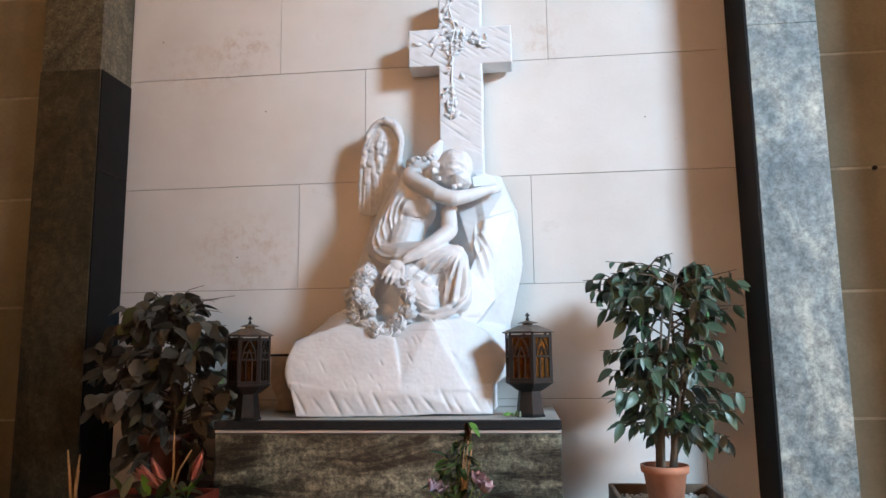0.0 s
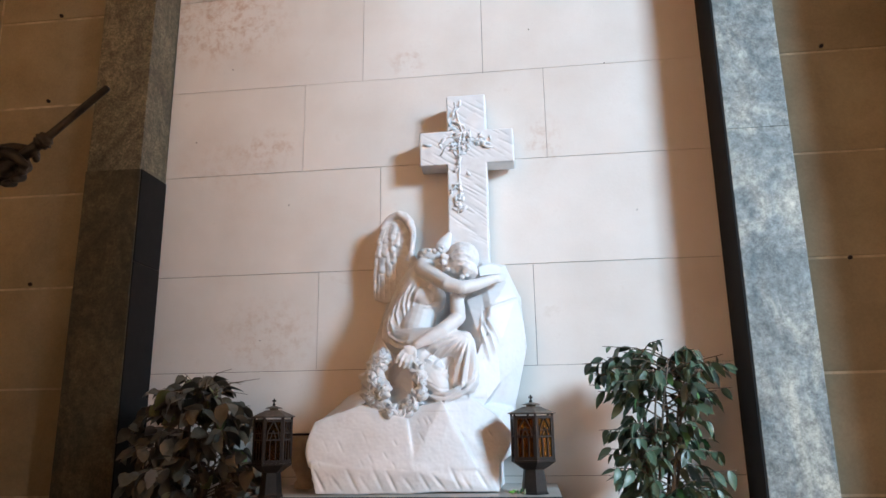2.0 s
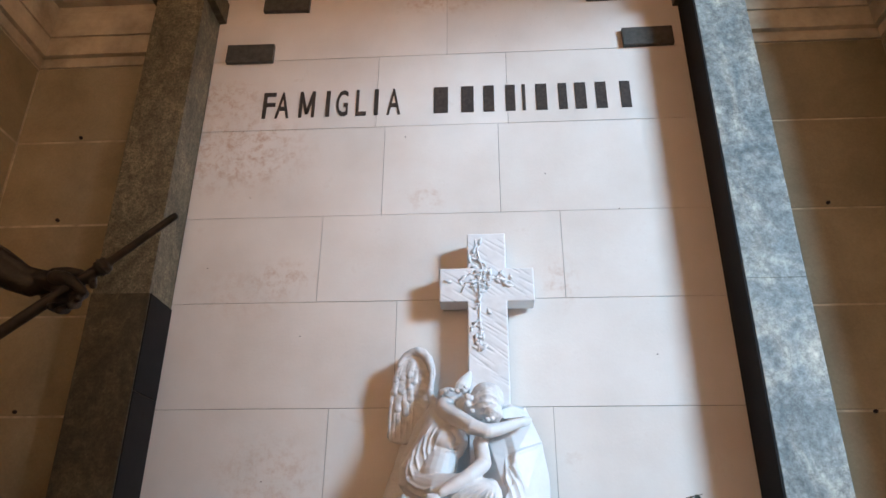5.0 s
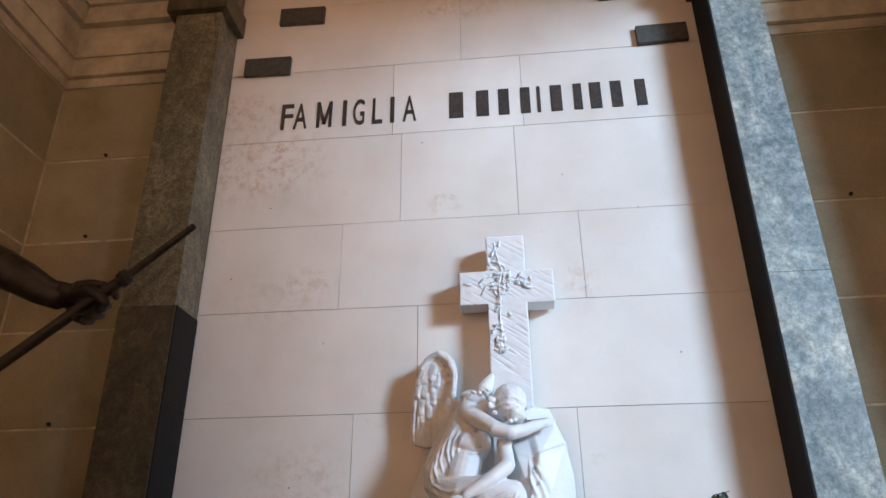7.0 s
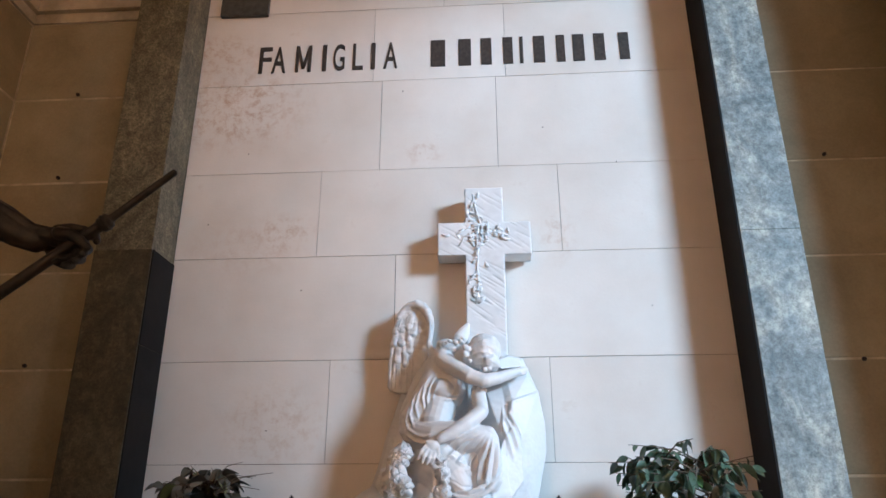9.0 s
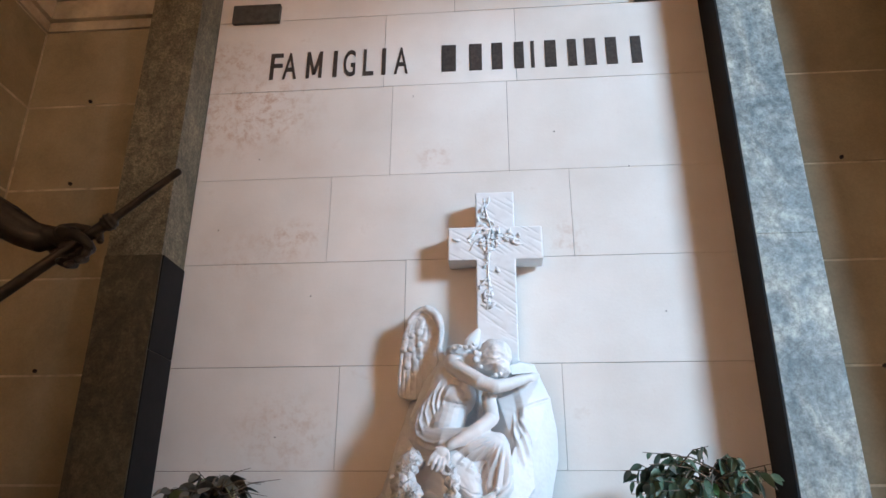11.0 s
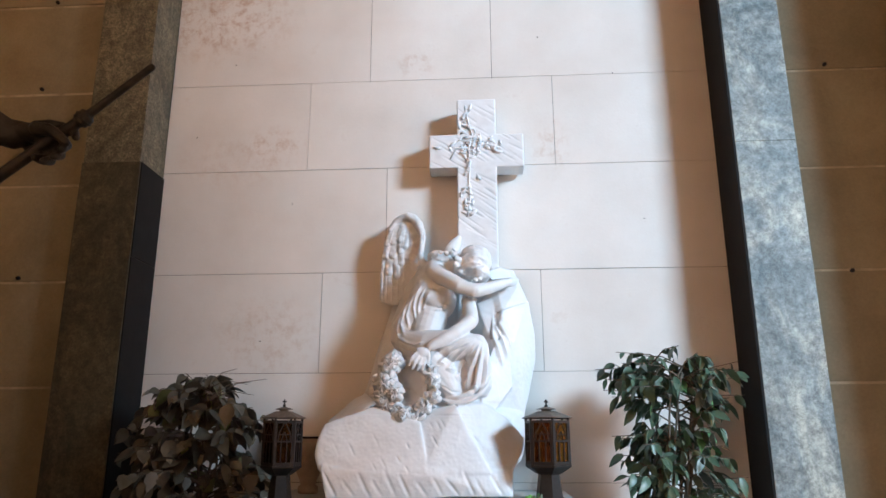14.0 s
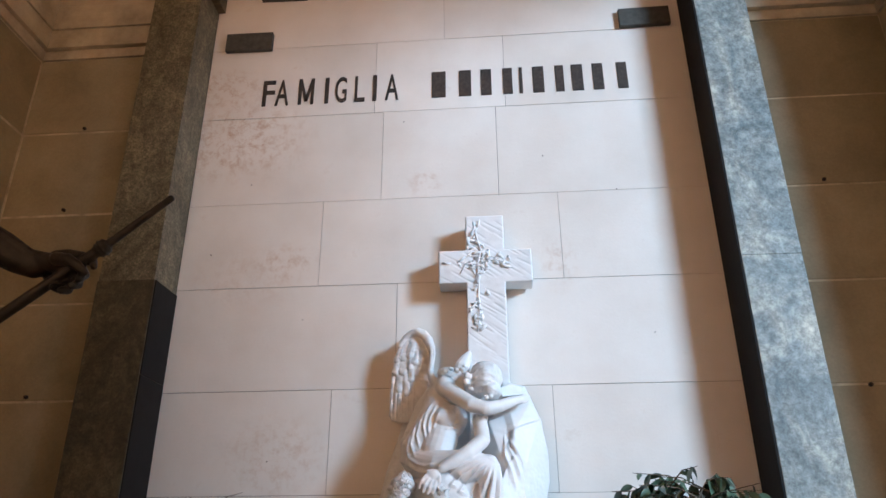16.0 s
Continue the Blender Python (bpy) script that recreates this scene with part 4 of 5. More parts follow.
            bm.faces.new((b0, back[j], back[k]))
            bm.faces.new((front[k], back[k], back[j], front[j]))

    def rose(p, r, tilt):
        for size, deep, n in ((1.9, 0.35, 5), (1.25, 0.75, 4), (0.7, 1.0, 3)):
            for k in range(n):
                a = 2 * math.pi * (k + vr.uniform(-0.2, 0.2)) / n
                q = Vector((p[0] + 0.36 * size * r * math.cos(a), p[1] - r * deep, p[2] + 0.36 * size * r * math.sin(a)))
                leaf(q, r * size * vr.uniform(0.62, 0.85), Matrix.Translation(q) @ Matrix.Rotation(tilt, 4, 'X') @ Matrix.Rotation(-a, 4, 'Y') @ Matrix.Rotation(vr.uniform(0.45, 0.8), 4, 'Z'))

    # flat ivy-like leaves along the vine and out on the arms
    for k in range(44):
        f = vr.random()
        i = min(int(f * 7), 6)
        p = path[i].lerp(path[i + 1], f * 7 - i) + Vector((vr.gauss(0, 0.024), vr.uniform(-0.002, 0.003), 0))
        leaf(p, vr.uniform(0.026, 0.044), pose(*p, vr.uniform(-18, 18), vr.uniform(0, 360), vr.uniform(-18, 18)), True)
    for k in range(36):
        p = (vr.gauss(0.16, 0.075), vr.uniform(-0.171, -0.166), vr.gauss(3.0, 0.030))
        leaf(p, vr.uniform(0.026, 0.044), pose(*p, vr.uniform(-18, 18), vr.uniform(0, 360), vr.uniform(-18, 18)), True)
    for k in range(2):
        rose((vr.uniform(0.09, 0.27), -0.158, vr.uniform(2.97, 3.04)), 0.017, 0)
    # petals of the roses in the wreath
    for p, r in roses:
        rose(p, r * 0.95, vr.uniform(-0.3, 0.3))
        for k in range(3):
            a, e = vr.uniform(0, 2 * math.pi), vr.uniform(0.7, 1.1)
            leaf((p[0] + r * e * math.cos(a), p[1] - r * (0.9 - 0.6 * e), p[2] + r * e * math.sin(a)), vr.uniform(0.036, 0.056))
    add = bpy.data.meshes.new("carved_leaves")
    bm.to_mesh(add)
    bm.free()
    bm = bmesh.new()
    bm.from_mesh(out)
    bm.from_mesh(add)
    bm.to_mesh(out)
    bm.free()
    out.materials.clear()
    out.materials.append(MARBLE)
    out.polygons.foreach_set("use_smooth", [True] * len(out.polygons))
    out.polygons.foreach_set("material_index", [0] * len(out.polygons))
    out.update()
    ob = new("angel_statue", out)
    tagged(ob, "white marble mourning angel embracing a rose-twined cross on rough rock", "statue")


monument()


# ---- lanterns on the altar ----
def hexagon(profile, start):
    return lathe(bmesh.new(), profile, 6, start)


def lantern(place, turn, label, wide, glass):
    t = tagged(empty("grave_lantern", place), label, "lantern", "altar lanterns")
    t.rotation_euler, t.scale = (0, 0, radians(turn)), (wide, wide, 1)
    part("foot", hexagon([(0.062, 0), (0.064, 0.006), (0.058, 0.012), (0.046, 0.104)], 0), IRON, t)
    part("pan", hexagon([(0.050, 0.104), (0.058, 0.108), (0.098, 0.134), (0.101, 0.137), (0.101, 0.144)], 0), IRON, t)
    part("floor_plate", hexagon([(0.09, 0.144), (0.09, 0.147)], 0), IRON, t)
    R = 0.094
    for k in range(6):
        a, b = math.pi * k / 3, math.pi * (k + 1) / 3
        pa, pb = Vector((R * math.cos(a), R * math.sin(a), 0)), Vector((R * math.cos(b), R * math.sin(b), 0))
        part("corner_post", tube(bmesh.new(), [pa + Vector((0, 0, 0.145)), pa + Vector((0, 0, 0.341))], 0.0055, 6), IRON, t)
        u = (pb - pa).normalized()
        n = Vector((math.cos((a + b) / 2), math.sin((a + b) / 2), 0))
        g = bmesh.new()
        m = Matrix((( u.x, n.x, 0, 0), (u.y, n.y, 0, 0), (0, 0, 1, 0), (0, 0, 0, 1)))
        mid = (pa + pb) / 2
        L = (pb - pa).length / 2 - 0.004
        box(g, -L, L, -0.0015, 0.0015, 0.147, 0.331)
        bmesh.ops.transform(g, matrix=Matrix.Translation(mid - n * 0.003) @ m, verts=g.verts)
        part("pane", g, glass, t, "amber glass pane")
        g = bmesh.new()
        for x0, x1, z0, z1 in ((-L, L, 0.146, 0.158), (-L, L, 0.240, 0.247), (-L, L, 0.320, 0.332), (-L, -L + 0.008, 0.158, 0.320), (L - 0.008, L, 0.158, 0.320),
                               (-0.0165, -0.0115, 0.156, 0.242), (0.0115, 0.0165, 0.156, 0.242)):
            bar = boxed(x0, x1, -0.003, 0.004, z0, z1)
            bmesh.ops.transform(bar, matrix=Matrix.Translation(mid) @ m, verts=bar.verts)
            part("bar", bar, IRON, t)
        for s in (-1, 1):
            tube(g, [(s * 0.030, 0.001, 0.242), (s * 0.026, 0.001, 0.280), (s * 0.001, 0.001, 0.324)], 0.003, 5)
            tube(g, [(s * 0.016, 0.001, 0.242), (s * 0.001, 0.001, 0.284)], 0.0025, 5)
        tube(g, [(-0.028, 0.001, 0.272), (0.028, 0.001, 0.272)], 0.0025, 5)
        bmesh.ops.transform(g, matrix=Matrix.Translation(mid) @ m, verts=g.verts)
        part("tracery", g, IRON, t)
    part("eave", hexagon([(0.103, 0.340), (0.112, 0.342), (0.112, 0.345)], 0), ROOFMETAL, t)
    part("roof", hexagon([(0.111, 0.345), (0.048, 0.369), (0.040, 0.372)], 0), ROOFMETAL, t)
    part("cap", hexagon([(0.022, 0.371), (0.022, 0.380), (0.044, 0.380), (0.044, 0.382), (0.012, 0.391)], 0), ROOFMETAL, t)
    g = bmesh.new()
    ball(g, (0, 0, 0.396), 0.008, level=2)
    box(g, -0.0035, 0.0035, -0.003, 0.003, 0.400, 0.424, 0.001)
    box(g, -0.010, 0.010, -0.003, 0.003, 0.410, 0.417, 0.001)
    part("finial", g, IRON, t)
    g = lathe(bmesh.new(), [(0.021, 0.147), (0.021, 0.215), (0.015, 0.219)], 14)
    part("candle", g, WAX, t, "cream wax candle")


lantern((0.472, -0.575, 1.180), 40, "dark metal hexagonal lantern with amber panes on the altar slab", 1.03, AMBER)
lantern((-0.682, -0.70, 1.180), 22, "dark metal hexagonal lantern with dirty, unlit-toned amber panes on the altar slab", 0.87, UNLITAMBER)

urn = tagged(empty("stone_urn", (-0.665, -0.28, 1.180)), "small tan stone urn with a dark rim behind a lantern", "urn")
part("bowl", lathe(bmesh.new(), [(0.040, 0), (0.048, 0.004), (0.048, 0.030), (0.036, 0.042), (0.040, 0.060), (0.062, 0.105), (0.070, 0.150), (0.070, 0.255), (0.062, 0.257), (0.060, 0.22)], 28), URNSTONE, urn, "", True)
part("rim", lathe(bmesh.new(), [(0.060, 0.254), (0.073, 0.256), (0.073, 0.264), (0.060, 0.266)], 28), SLABEDGE, urn, "dark thin rim")

twigs = tagged(empty("dry_sprig", (0.405, -0.66, 1.183)), "fallen dry green sprig on the altar slab", "sprig")
part("stem", tube(bmesh.new(), [(-0.03, 0, 0.004), (0.0, 0.01, 0.012), (0.03, 0.0, 0.006)], 0.003, 6), TWIG, twigs)
for k in range(5):
    g = bmesh.new()
    ball(g, (-0.03 + 0.014 * k, 0.004 * (k % 2), 0.012 + 0.004 * (k % 2)), (0.014, 0.006, 0.005), (0, 20 * k, 40 * k), 2)
    part("leaf", g, GRASSLEAF, twigs)


# ---- potted plants ----
def leaf_mesh(name, length, width, mat, bend, seg=4):
    """A pointed leaf along +x with a fold at the midrib, bent downwards."""
    bm = bmesh.new()
    rows = []
    for i in range(seg + 1):
        f = i / seg
        w = width * 0.5 * (math.sin(math.pi * min(1, f * 0.93 + 0.07)) ** 0.8) * (1.15 - 0.5 * f)
        x, z = length * f, -bend * length * f * f
        rows.append((bm.verts.new((x, -w, z + w * 0.28)), bm.verts.new((x, 0, z)), bm.verts.new((x, w, z + w * 0.28))))
    for a, b in zip(rows, rows[1:]):
        bm.faces.new((a[0], b[0], b[1], a[1]))
        bm.faces.new((a[1], b[1], b[2], a[2]))
    bmesh.ops.solidify(bm, geom=list(bm.faces), thickness=0.0012)
    return finish(bm, name, mat, True)


def potted(name, label, place, pot_parts, profile, count, leaves, bark, seed, lean=0.0, stems=5, squash=0.72, twigs=0):
    """A bushy plant: stems rise out of the pot, branches spread to the crown, each with drooping leaves."""
    r = random.Random(seed)
    t = tagged(empty(name, place), label, "plant")
    for n, bm, m, l, s in pot_parts:
        part(n, bm, m, t, l, s)
    z0, z1 = profile[0][0], profile[-1][0]

    def reach(z):
        for (a, ra), (b, rb) in zip(profile, profile[1:]):
            if z <= b:
                return ra + (rb - ra) * (z - a) / (b - a)
        return profile[-1][1]

    trunks = []
    for k in range(stems):
        a = 2 * math.pi * k / stems + r.uniform(-0.4, 0.4)
        top = z1 - r.uniform(0.02, 0.22)
        pts = []
        for i in range(7):
            f = i / 6
            q = 0.025 + 0.085 * f + r.uniform(-0.012, 0.012)
            pts.append(Vector((q * math.cos(a + 0.8 * f) + lean * f, q * math.sin(a + 0.8 * f) * squash, f * top)))
        trunks.append(pts)
        part("stem", tube(bmesh.new(), pts, [0.011 - 0.0013 * i for i in range(7)], 7), bark, t, smooth=True)
    made, more = 0, bmesh.new()
    while made < count:
        z = z0 + (z1 - z0) * r.random() ** 0.8
        pts = r.choice(trunks)
        f = min(0.96, max(0.25, (z - 0.06) / (pts[-1].z + 0.001)))
        i = min(5, int(f * 6))
        start = pts[i].lerp(pts[i + 1], f * 6 - i)
        a = r.uniform(0, 2 * math.pi)
        q = reach(z) * r.uniform(0.55, 1.0)
        end = Vector((q * math.cos(a) + lean, q * math.sin(a) * squash, z + r.uniform(-0.02, 0.03)))
        if end.z < start.z - 0.15:
            continue
        midp = start.lerp(end, 0.55) + Vector((0, 0, 0.03))
        part("branch", tube(bmesh.new(), [start, midp, end], [0.0042, 0.003, 0.0016], 5), bark, t)
        n = r.randint(5, 8)
        for k in range(n):
            g = 0.3 + 0.7 * (k + r.random() * 0.5) / n
            p = start.lerp(midp, g / 0.55) if g < 0.55 else midp.lerp(end, min(1, (g - 0.55) / 0.45))
            yaw = math.degrees(a) + r.uniform(-75, 75)
            size = r.uniform(0.6, 1.2)
            m = pose(*p, r.uniform(-60, 60), r.triangular(-10, 88, 45), yaw) @ Matrix.Diagonal((size, size, size, 1))
            if made < 290:
                ob = new("leaf", r.choice(leaves))
                ob.parent, ob.matrix_basis = t, m
            else:
                shape = r.choice(leaves)
                for f in shape.polygons:
                    more.faces.new([more.verts.new(m @ shape.vertices[v].co) for v in f.vertices])
            made += 1
    bmesh.ops.remove_doubles(more, verts=more.verts, dist=1e-6)
    inner = part("inner_foliage", more, leaves[0].materials[0], t, smooth=True)
    inner["kind"] = "stuff"
    for k in range(twigs):
        a = r.uniform(-0.5, 3.6)
        z = z1 - r.uniform(0.02, 0.12)
        q = reach(z) * 0.6
        p = Vector((q * math.cos(a) * 0.5, -0.1, z - 0.05))
        e = Vector((math.cos(a) * reach(z) * r.uniform(1.1, 1.5), -0.1, z + r.uniform(-0.03, 0.05)))
        part("twig", tube(bmesh.new(), [p, p.lerp(e, 0.5) + Vector((0, 0, 0.03)), e], [0.003, 0.0022, 0.0012], 5), bark, t)
    return t


FL = [leaf_mesh("ficus_leaf", 0.080, 0.042, FICUS, b) for b in (0.05, 0.2, 0.45)]
DL = [leaf_mesh("dusty_leaf", 0.094, 0.070, DUSTY, b) for b in (0.05, 0.2, 0.4)]

# white pebbles in a dark planter hold the terracotta pot
planter = tagged(empty("planter_box", (1.02, -0.45, 0)), "brown tall planter box filled with white pebbles", "planter")
g = bmesh.new()
for x0, x1, y0, y1 in ((-0.215, 0.215, -0.17, -0.15), (-0.215, 0.215, 0.15, 0.17), (-0.215, -0.195, -0.15, 0.15), (0.195, 0.215, -0.15, 0.15)):
    box(g, x0, x1, y0, y1, 0.0, 0.868, 0.006)
part("box", g, PLANTER, planter)
part("filling", boxed(-0.195, 0.195, -0.15, 0.15, 0.0, 0.815), SOIL, planter)
g = bmesh.new()
pr = random.Random(3)
for k in range(420):
    q = pr.uniform(0.006, 0.011)
    ball(g, (pr.uniform(-0.185, 0.185), pr.uniform(-0.14, 0.14), 0.817 + q * 0.5 + pr.uniform(0, 0.008)), (q, q * pr.uniform(0.7, 1), q * 0.7), (0, 0, pr.uniform(0, 90)), 1)
peb = part("pebbles", g, PEBBLE, planter)
peb["kind"] = "stuff"

pot = [("pot", lathe(bmesh.new(), [(0.064, -0.064), (0.068, -0.062), (0.086, 0.062), (0.096, 0.064), (0.098, 0.092), (0.090, 0.094), (0.086, 0.07), (0.082, 0.068)], 32), TERRACOTTA, "terracotta flower pot", True),
       ("soil", lathe(bmesh.new(), [(0.083, 0.05), (0.083, 0.072)], 20), SOIL, "", False)]
potted("ficus_plant", "bushy green ficus with glossy drooping leaves in a terracotta pot", (1.02, -0.45, 0.880), pot,
       [(0.16, 0.26), (0.30, 0.32), (0.48, 0.29), (0.62, 0.30), (0.75, 0.36), (0.88, 0.37), (0.94, 0.22)], 900, FL, BARK, 21, 0.05, 9)

stand = tagged(part("plant_stand", boxed(-1.39, -0.98, -0.62, -0.24, 0, 0.86, 0.01), PLANTER), "dark plain stand beneath the potted plant", "stand")
pot = [("pot", lathe(bmesh.new(), [(0.085, 0.0), (0.09, 0.004), (0.115, 0.20), (0.124, 0.205), (0.124, 0.235), (0.114, 0.237), (0.11, 0.21)], 28), DARKPOT, "dark reddish plastic pot", True),
       ("soil", lathe(bmesh.new(), [(0.10, 0.18), (0.10, 0.208)], 20), SOIL, "", False)]
potted("leafy_plant", "dense dusty broad-leaved plant in a dark reddish pot", (-1.165, -0.43, 0.862), pot,
       [(0.05, 0.24), (0.2, 0.32), (0.35, 0.40), (0.55, 0.42), (0.70, 0.36), (0.80, 0.24), (0.89, 0.12)], 720, DL, BARK, 8, 0.0, 5, 0.68, 6)

# ---- flowers in front of the altar ----
tagged(part("altar_step", boxed(-1.25, 0.62, -1.50, -0.76, 0, 0.80, 0.01), PAVING), "plain stone step in front of the altar", "step", kind="structure")

tr = tagged(empty("flower_box", (-0.76, -1.28, 0.80)), "red flower box with pink lilies and dry stalks", "flowers")
g = bmesh.new()
for x0, x1, y0, y1 in ((-0.18, 0.18, -0.09, -0.08), (-0.18, 0.18, 0.08, 0.09), (-0.18, -0.17, -0.08, 0.08), (0.17, 0.18, -0.08, 0.08)):
    box(g, x0, x1, y0, y1, 0, 0.200, 0.003)
part("trough", g, REDBOX, tr)
part("soil", boxed(-0.17, 0.17, -0.08, 0.08, 0.0, 0.18), SOIL, tr)


def petal_mesh(name, length, width, mat):
    return leaf_mesh(name, length, width, mat, -0.25, 5)


PET = petal_mesh("petal", 0.105, 0.036, PINK)
PET2 = petal_mesh("lilac_petal", 0.042, 0.034, LILAC)
PET3 = petal_mesh("dry_petal", 0.06, 0.016, WITHER)
BROADLEAF = leaf_mesh("broad_leaf", 0.055, 0.026, GRASSLEAF, 0.3, 6)
DRYLEAF = leaf_mesh("dry_leaf", 0.070, 0.034, WITHER, 0.35, 6)
STRAP = leaf_mesh("strap_leaf", 0.10, 0.030, GRASSLEAF, 0.35, 6)


def bloom(parent, p, petal, n, open_, turn, seed):
    r = random.Random(seed)
    for k in range(n):
        ob = new("petal", petal)
        ob.parent = parent
        ob.matrix_basis = pose(*p) @ pose(0, 0, 0, *turn) @ pose(0, 0, 0, 0, -90 + open_ + r.uniform(-8, 8), 360 * k / n + r.uniform(-10, 10))


for (x, z, dx), n, op, tilt in (((0.02, 0.215, -0.02), 6, 20, (10, -52, 0)), ((0.035, 0.22, 0.0), 3, 14, (5, -28, 0)), ((0.125, 0.235, 0.02), 5, 8, (0, 18, 0))):
    part("stem", tube(bmesh.new(), [(x * 0.5, 0, 0.18), (x * 0.8, 0, 0.2), (x, 0, z)], 0.003, 6), STEMGREEN, tr)
    bloom(tr, (x, 0, z), PET, n, op, tilt, int(1000 * x))
for a, b, c in (((0.05, 0.01, 0.18), (0.055, 0.01, 0.28), (0.052, 0.01, 0.395)), ((0.05, 0.01, 0.19), (0.075, 0.01, 0.27), (0.115, 0.01, 0.335))):
    part("stalk", tube(bmesh.new(), [a, b, c], [0.005, 0.004, 0.003], 6), TWIG, tr)
fr = random.Random(5)
for k in range(16):
    ob = new("leaf", STRAP)
    ob.parent = tr
    ob.matrix_basis = pose(fr.uniform(-0.12, 0.15), fr.uniform(-0.05, 0.05), 0.19, fr.uniform(-30, 30), fr.uniform(-75, -20), fr.uniform(0, 360))

dry = tagged(empty("dry_stalks", (-1.05, -1.28, 0.80)), "dry pale stalks standing in a small dark jar", "dried plant")
part("jar", lathe(bmesh.new(), [(0.035, 0), (0.045, 0.02), (0.045, 0.12), (0.03, 0.15), (0.034, 0.16)], 18), DARKPOT, dry, "small dark jar", True)
for a, b, c in (((0.0, 0, 0.14), (-0.01, 0, 0.24), (-0.025, 0, 0.335)), ((0.01, 0, 0.14), (0.012, 0, 0.22), (0.02, 0, 0.32)), ((0.01, 0.01, 0.14), (0.006, 0.01, 0.2), (0.014, 0.01, 0.27))):
    part("stalk", tube(bmesh.new(), [a, b, c], [0.006, 0.0055, 0.003], 6), TWIG, dry)

vp = tagged(empty("flower_pot", (0.225, -1.20, 0.80)), "green stalky plant with withered bloom and lilac flowers in a pot", "flowers")
part("pot", lathe(bmesh.new(), [(0.06, 0), (0.085, 0.13), (0.092, 0.132), (0.092, 0.15), (0.08, 0.15)], 24), TERRACOTTA, vp, "terracotta pot", True)
part("soil", lathe(bmesh.new(), [(0.08, 0.12), (0.08, 0.145)], 16), SOIL, vp)
for k, (x, h) in enumerate(((0.03, 0.40), (0.015, 0.34), (-0.03, 0.30), (0.05, 0.33), (-0.055, 0.27), (0.0, 0.36), (0.04, 0.37))):
    part("stem", tube(bmesh.new(), [(x * 0.4, 0.01 * (k % 3), 0.14), (x * 0.8, 0.008 * (k % 3), 0.14 + h * 0.4), (x, 0.006 * (k % 3), h)], [0.0045, 0.004, 0.0025], 6), STEMGREEN if k % 3 else TWIG, vp)
    for j in range(14):
        ob = new("leaf", STRAP)
        ob.parent = vp
        sz = fr.uniform(0.4, 0.8)
        ob.matrix_basis = pose(x * 0.85, 0.008 * (k % 3), 0.17 + (h - 0.17) * (j + 0.6) / 14, fr.uniform(-25, 25), fr.uniform(-50, 40), fr.uniform(0, 360)) @ Matrix.Diagonal((sz, sz, sz, 1))
for name, shape, p, turn in (("withered_leaf", DRYLEAF, (0.028, -0.008, 0.412), (10, 78, 25)), ("withered_leaf", DRYLEAF, (0.036, -0.008, 0.414), (-20, 62, -15)), ("leaf", BROADLEAF, (0.045, -0.006, 0.415), (30, 40, -20)),
                             ("leaf", BROADLEAF, (-0.03, -0.006, 0.30), (20, 20, 170)), ("leaf", BROADLEAF, (0.03, -0.006, 0.31), (-15, 15, 10))):
    ob = new(name, shape)
    ob.parent, ob.matrix_basis = vp, pose(*p, *turn)
bloom(vp, (0.035, 0, 0.415), PET3, 5, 12, (0, 175, 0), 3)
for x, z, s in ((0.062, 0.232, 1), (0.085, 0.215, 2), (-0.085, 0.205, 3), (-0.06, 0.20, 4), (0.10, 0.20, 5)):
    part("stem", tube(bmesh.new(), [(x * 0.4, -0.02, 0.14), (x, -0.03, z)], 0.002, 5), STEMGREEN, vp)
    bloom(vp, (x, -0.03, z), PET2, 6, 55, (40, 0, 40 * s), s)


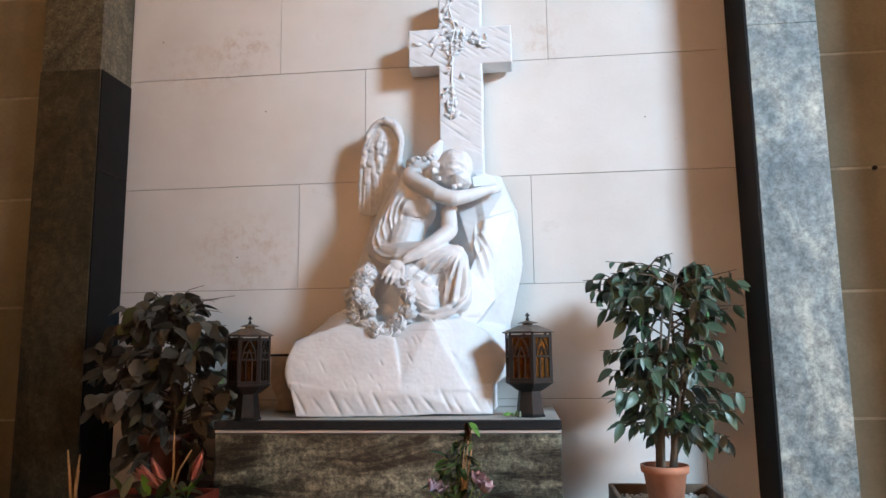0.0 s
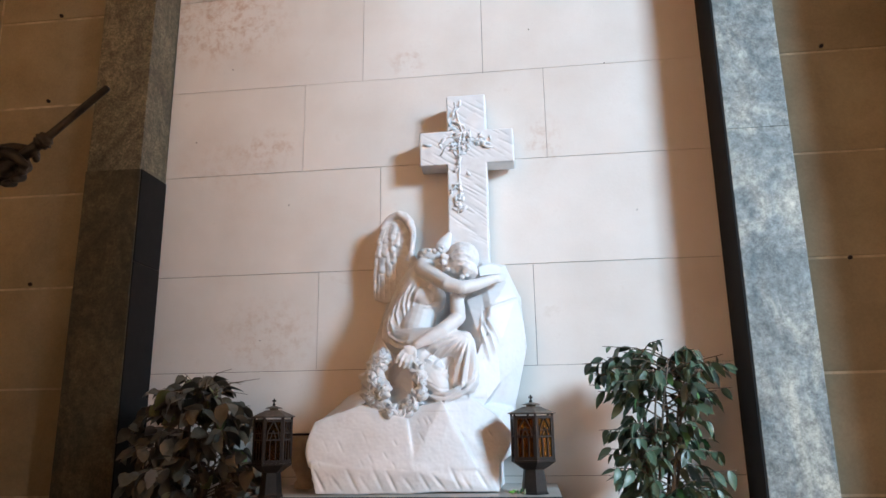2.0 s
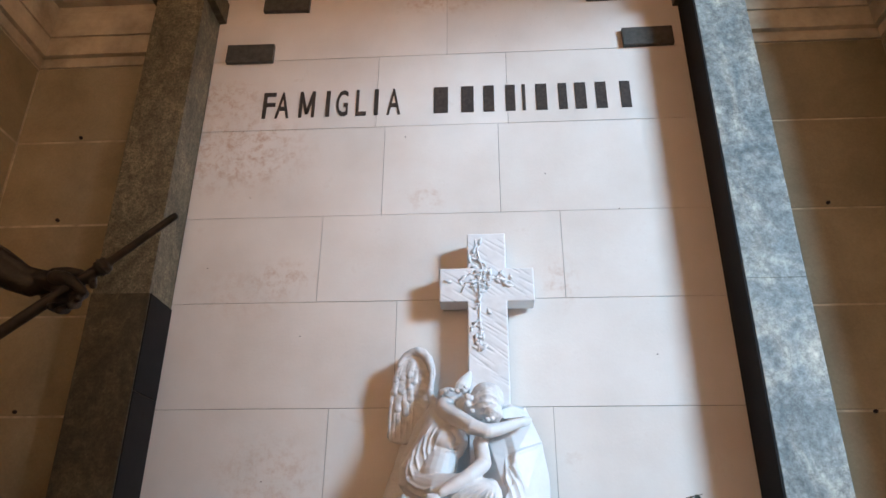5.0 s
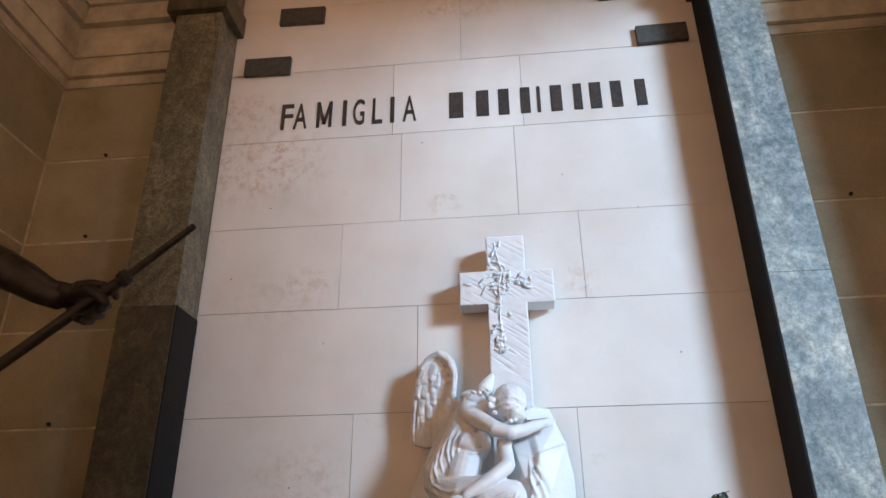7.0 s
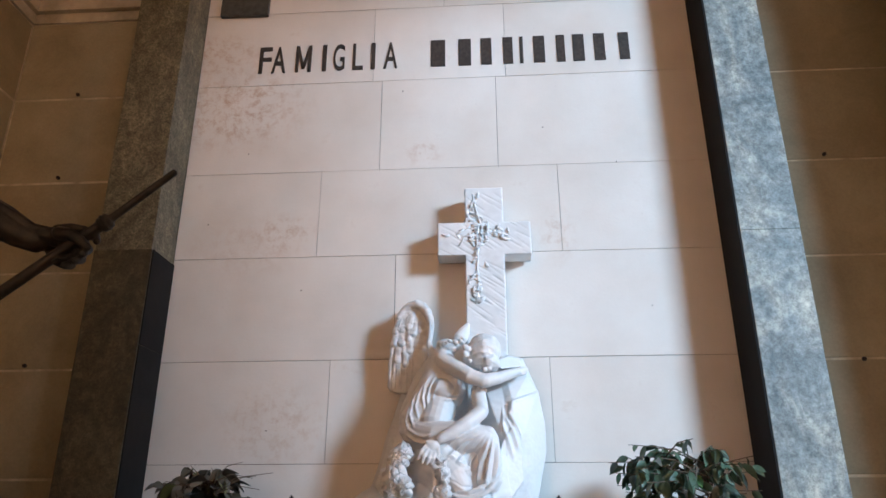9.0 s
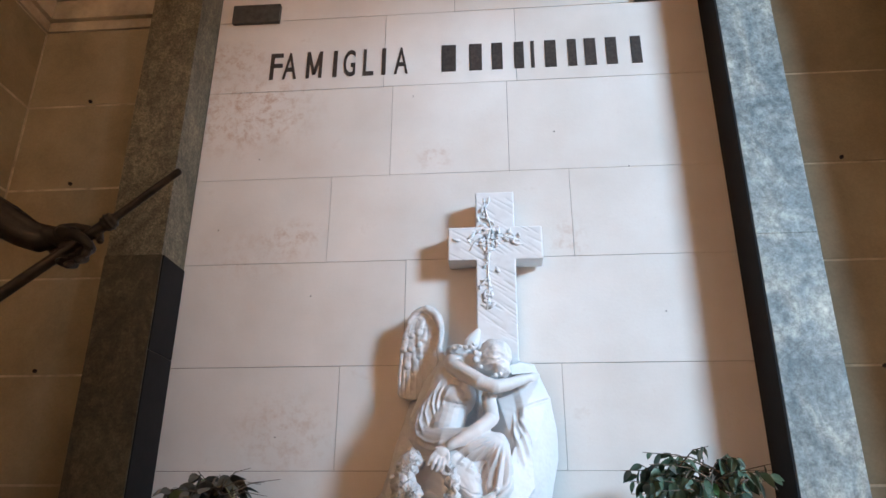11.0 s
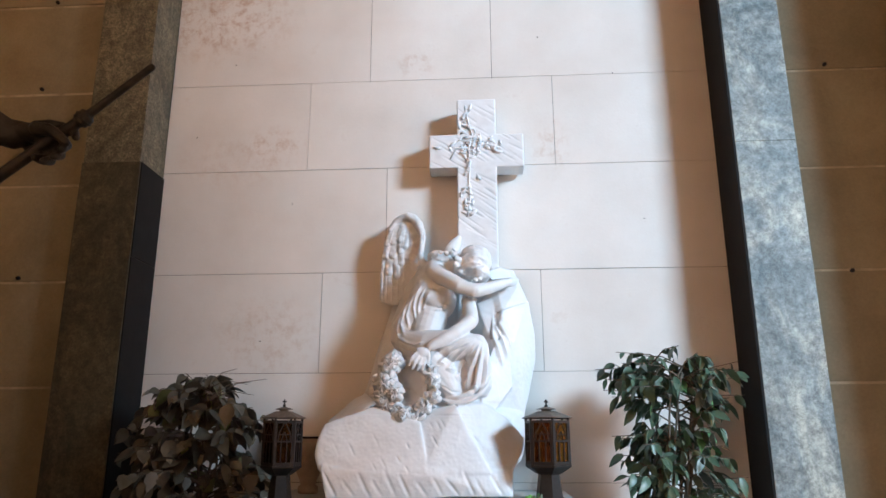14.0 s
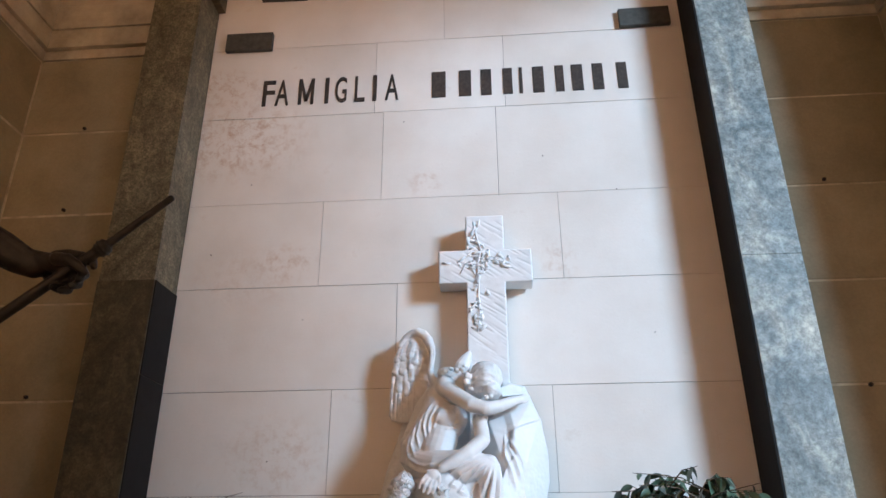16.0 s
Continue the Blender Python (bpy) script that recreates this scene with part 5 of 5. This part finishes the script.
# ---- bronze figure with a staff beside the chapel's entrance ----
def bronze_figure():
    bm = bmesh.new()
    tip, ring, grip, low = Vector((-0.700, -2.120, 2.440)), Vector((-0.882, -2.120, 2.286)), Vector((-0.965, -2.120, 2.225)), Vector((-1.266, -2.120, 1.991))
    end = low + (low - tip) * 0.9
    tube(bm, [tip + (tip - ring) * 0.02, tip, ring], [0.006, 0.0105, 0.0125], 14)
    tube(bm, [ring, grip, low, end], [0.0155, 0.0165, 0.017, 0.017], 14)
    ax = (tip - low).normalized()
    for k in (-0.010, 0.002, 0.014):
        tube(bm, [ring + ax * (k - 0.006), ring + ax * k, ring + ax * (k + 0.006)], [0.018, 0.029 if k == 0.002 else 0.025, 0.018], 16)
    # back of the fist, thumb along the staff, fingers closed round it from beneath
    ball(bm, (-1.025, -2.125, 2.247), (0.050, 0.034, 0.027), (0, 12, 0))
    ball(bm, (-0.990, -2.115, 2.242), (0.034, 0.032, 0.030), (0, 30, 0))
    limb(bm, [(-0.990, -2.150, 2.247), (-0.946, -2.165, 2.236), (-0.914, -2.168, 2.217), (-0.894, -2.160, 2.199)], [0.020, 0.018, 0.0145, 0.0115], 12)
    limb(bm, [(-1.037, -2.090, 2.282), (-1.000, -2.085, 2.289), (-0.961, -2.085, 2.282), (-0.914, -2.100, 2.256), (-0.895, -2.120, 2.231)], [0.017, 0.015, 0.0135, 0.0135, 0.0105], 10)
    for a, b, c, d in (((-1.003, -2.090, 2.237), (-0.943, -2.100, 2.234), (-0.910, -2.130, 2.203), (-0.908, -2.155, 2.182)), ((-1.018, -2.090, 2.228), (-0.958, -2.100, 2.208), (-0.924, -2.130, 2.175), (-0.926, -2.155, 2.162)),
                       ((-1.030, -2.090, 2.221), (-0.981, -2.100, 2.192), (-0.950, -2.130, 2.160), (-0.953, -2.155, 2.150)), ((-1.043, -2.090, 2.215), (-1.011, -2.100, 2.190), (-0.977, -2.130, 2.165), (-0.981, -2.150, 2.163))):
        limb(bm, [a, b, c, d], [0.0150, 0.0150, 0.0140, 0.0115], 10)
    # forearm with its tendons, elbow, upper arm with a rolled sleeve
    limb(bm, [(-1.038, -2.120, 2.246), (-1.067, -2.120, 2.239), (-1.116, -2.125, 2.260), (-1.175, -2.130, 2.294), (-1.254, -2.140, 2.332), (-1.345, -2.150, 2.370)], [0.031, 0.036, 0.043, 0.050, 0.057, 0.064], 20)
    limb(bm, [(-1.022, -2.140, 2.260), (-1.071, -2.145, 2.269), (-1.134, -2.155, 2.306), (-1.211, -2.160, 2.351)], [0.010, 0.012, 0.014, 0.015], 10)
    limb(bm, [(-1.345, -2.150, 2.370), (-1.47, -2.17, 2.56), (-1.56, -2.24, 2.80)], [0.072, 0.074, 0.09], 18)
    limb(bm, [(-1.465, -2.15, 2.585), (-1.52, -2.2, 2.71), (-1.6, -2.26, 2.84)], [0.078, 0.092, 0.11], 18)
    # unseen body under a long cloak, out to the plinth, widened to block light
    limb(bm, [(-1.78, -2.35, 2.80), (-1.80, -2.35, 2.45), (-1.80, -2.35, 2.1), (-1.80, -2.36, 1.7), (-1.80, -2.36, 1.36)], [0.19, 0.22, 0.24, 0.28, 0.31], 24)
    ball(bm, (-1.80, -2.33, 3.12), (0.10, 0.12, 0.14))
    limb(bm, [(-1.79, -2.34, 2.9), (-1.80, -2.335, 3.05)], [0.08, 0.07], 14)
    limb(bm, [(-2.0, -2.35, 2.82), (-2.08, -2.3, 2.5), (-1.98, -2.15, 2.3)], [0.09, 0.07, 0.045], 14)
    box(bm, -2.18, -1.44, -2.72, -1.99, 1.30, 1.345, 0.008)
    me = bpy.data.meshes.new("casting")
    bm.to_mesh(me)
    bm.free()
    tmp = new("casting", me)
    rm = tmp.modifiers.new("fuse", "REMESH")
    rm.mode, rm.voxel_size = "VOXEL", 0.004
    sm = tmp.modifiers.new("soften", "SMOOTH")
    sm.factor, sm.iterations = 0.5, 3
    out = bpy.data.meshes.new_from_object(tmp.evaluated_get(bpy.context.evaluated_depsgraph_get()))
    bpy.data.objects.remove(tmp)
    out.materials.clear()
    out.materials.append(BRONZE)
    out.polygons.foreach_set("use_smooth", [True] * len(out.polygons))
    ob = tagged(new("bronze_statue", out), "dark bronze standing figure gripping a long staff on a plinth", "statue")


bronze_figure()
# plinth is out of view and made broad to shade the low north-west wall
tagged(part("plinth", boxed(-2.28, -1.40, -2.80, -1.92, 0, 1.298, 0.012), BLOCKMARBLE), "unseen dark marble plinth under the bronze figure, widened to block light", "plinth")
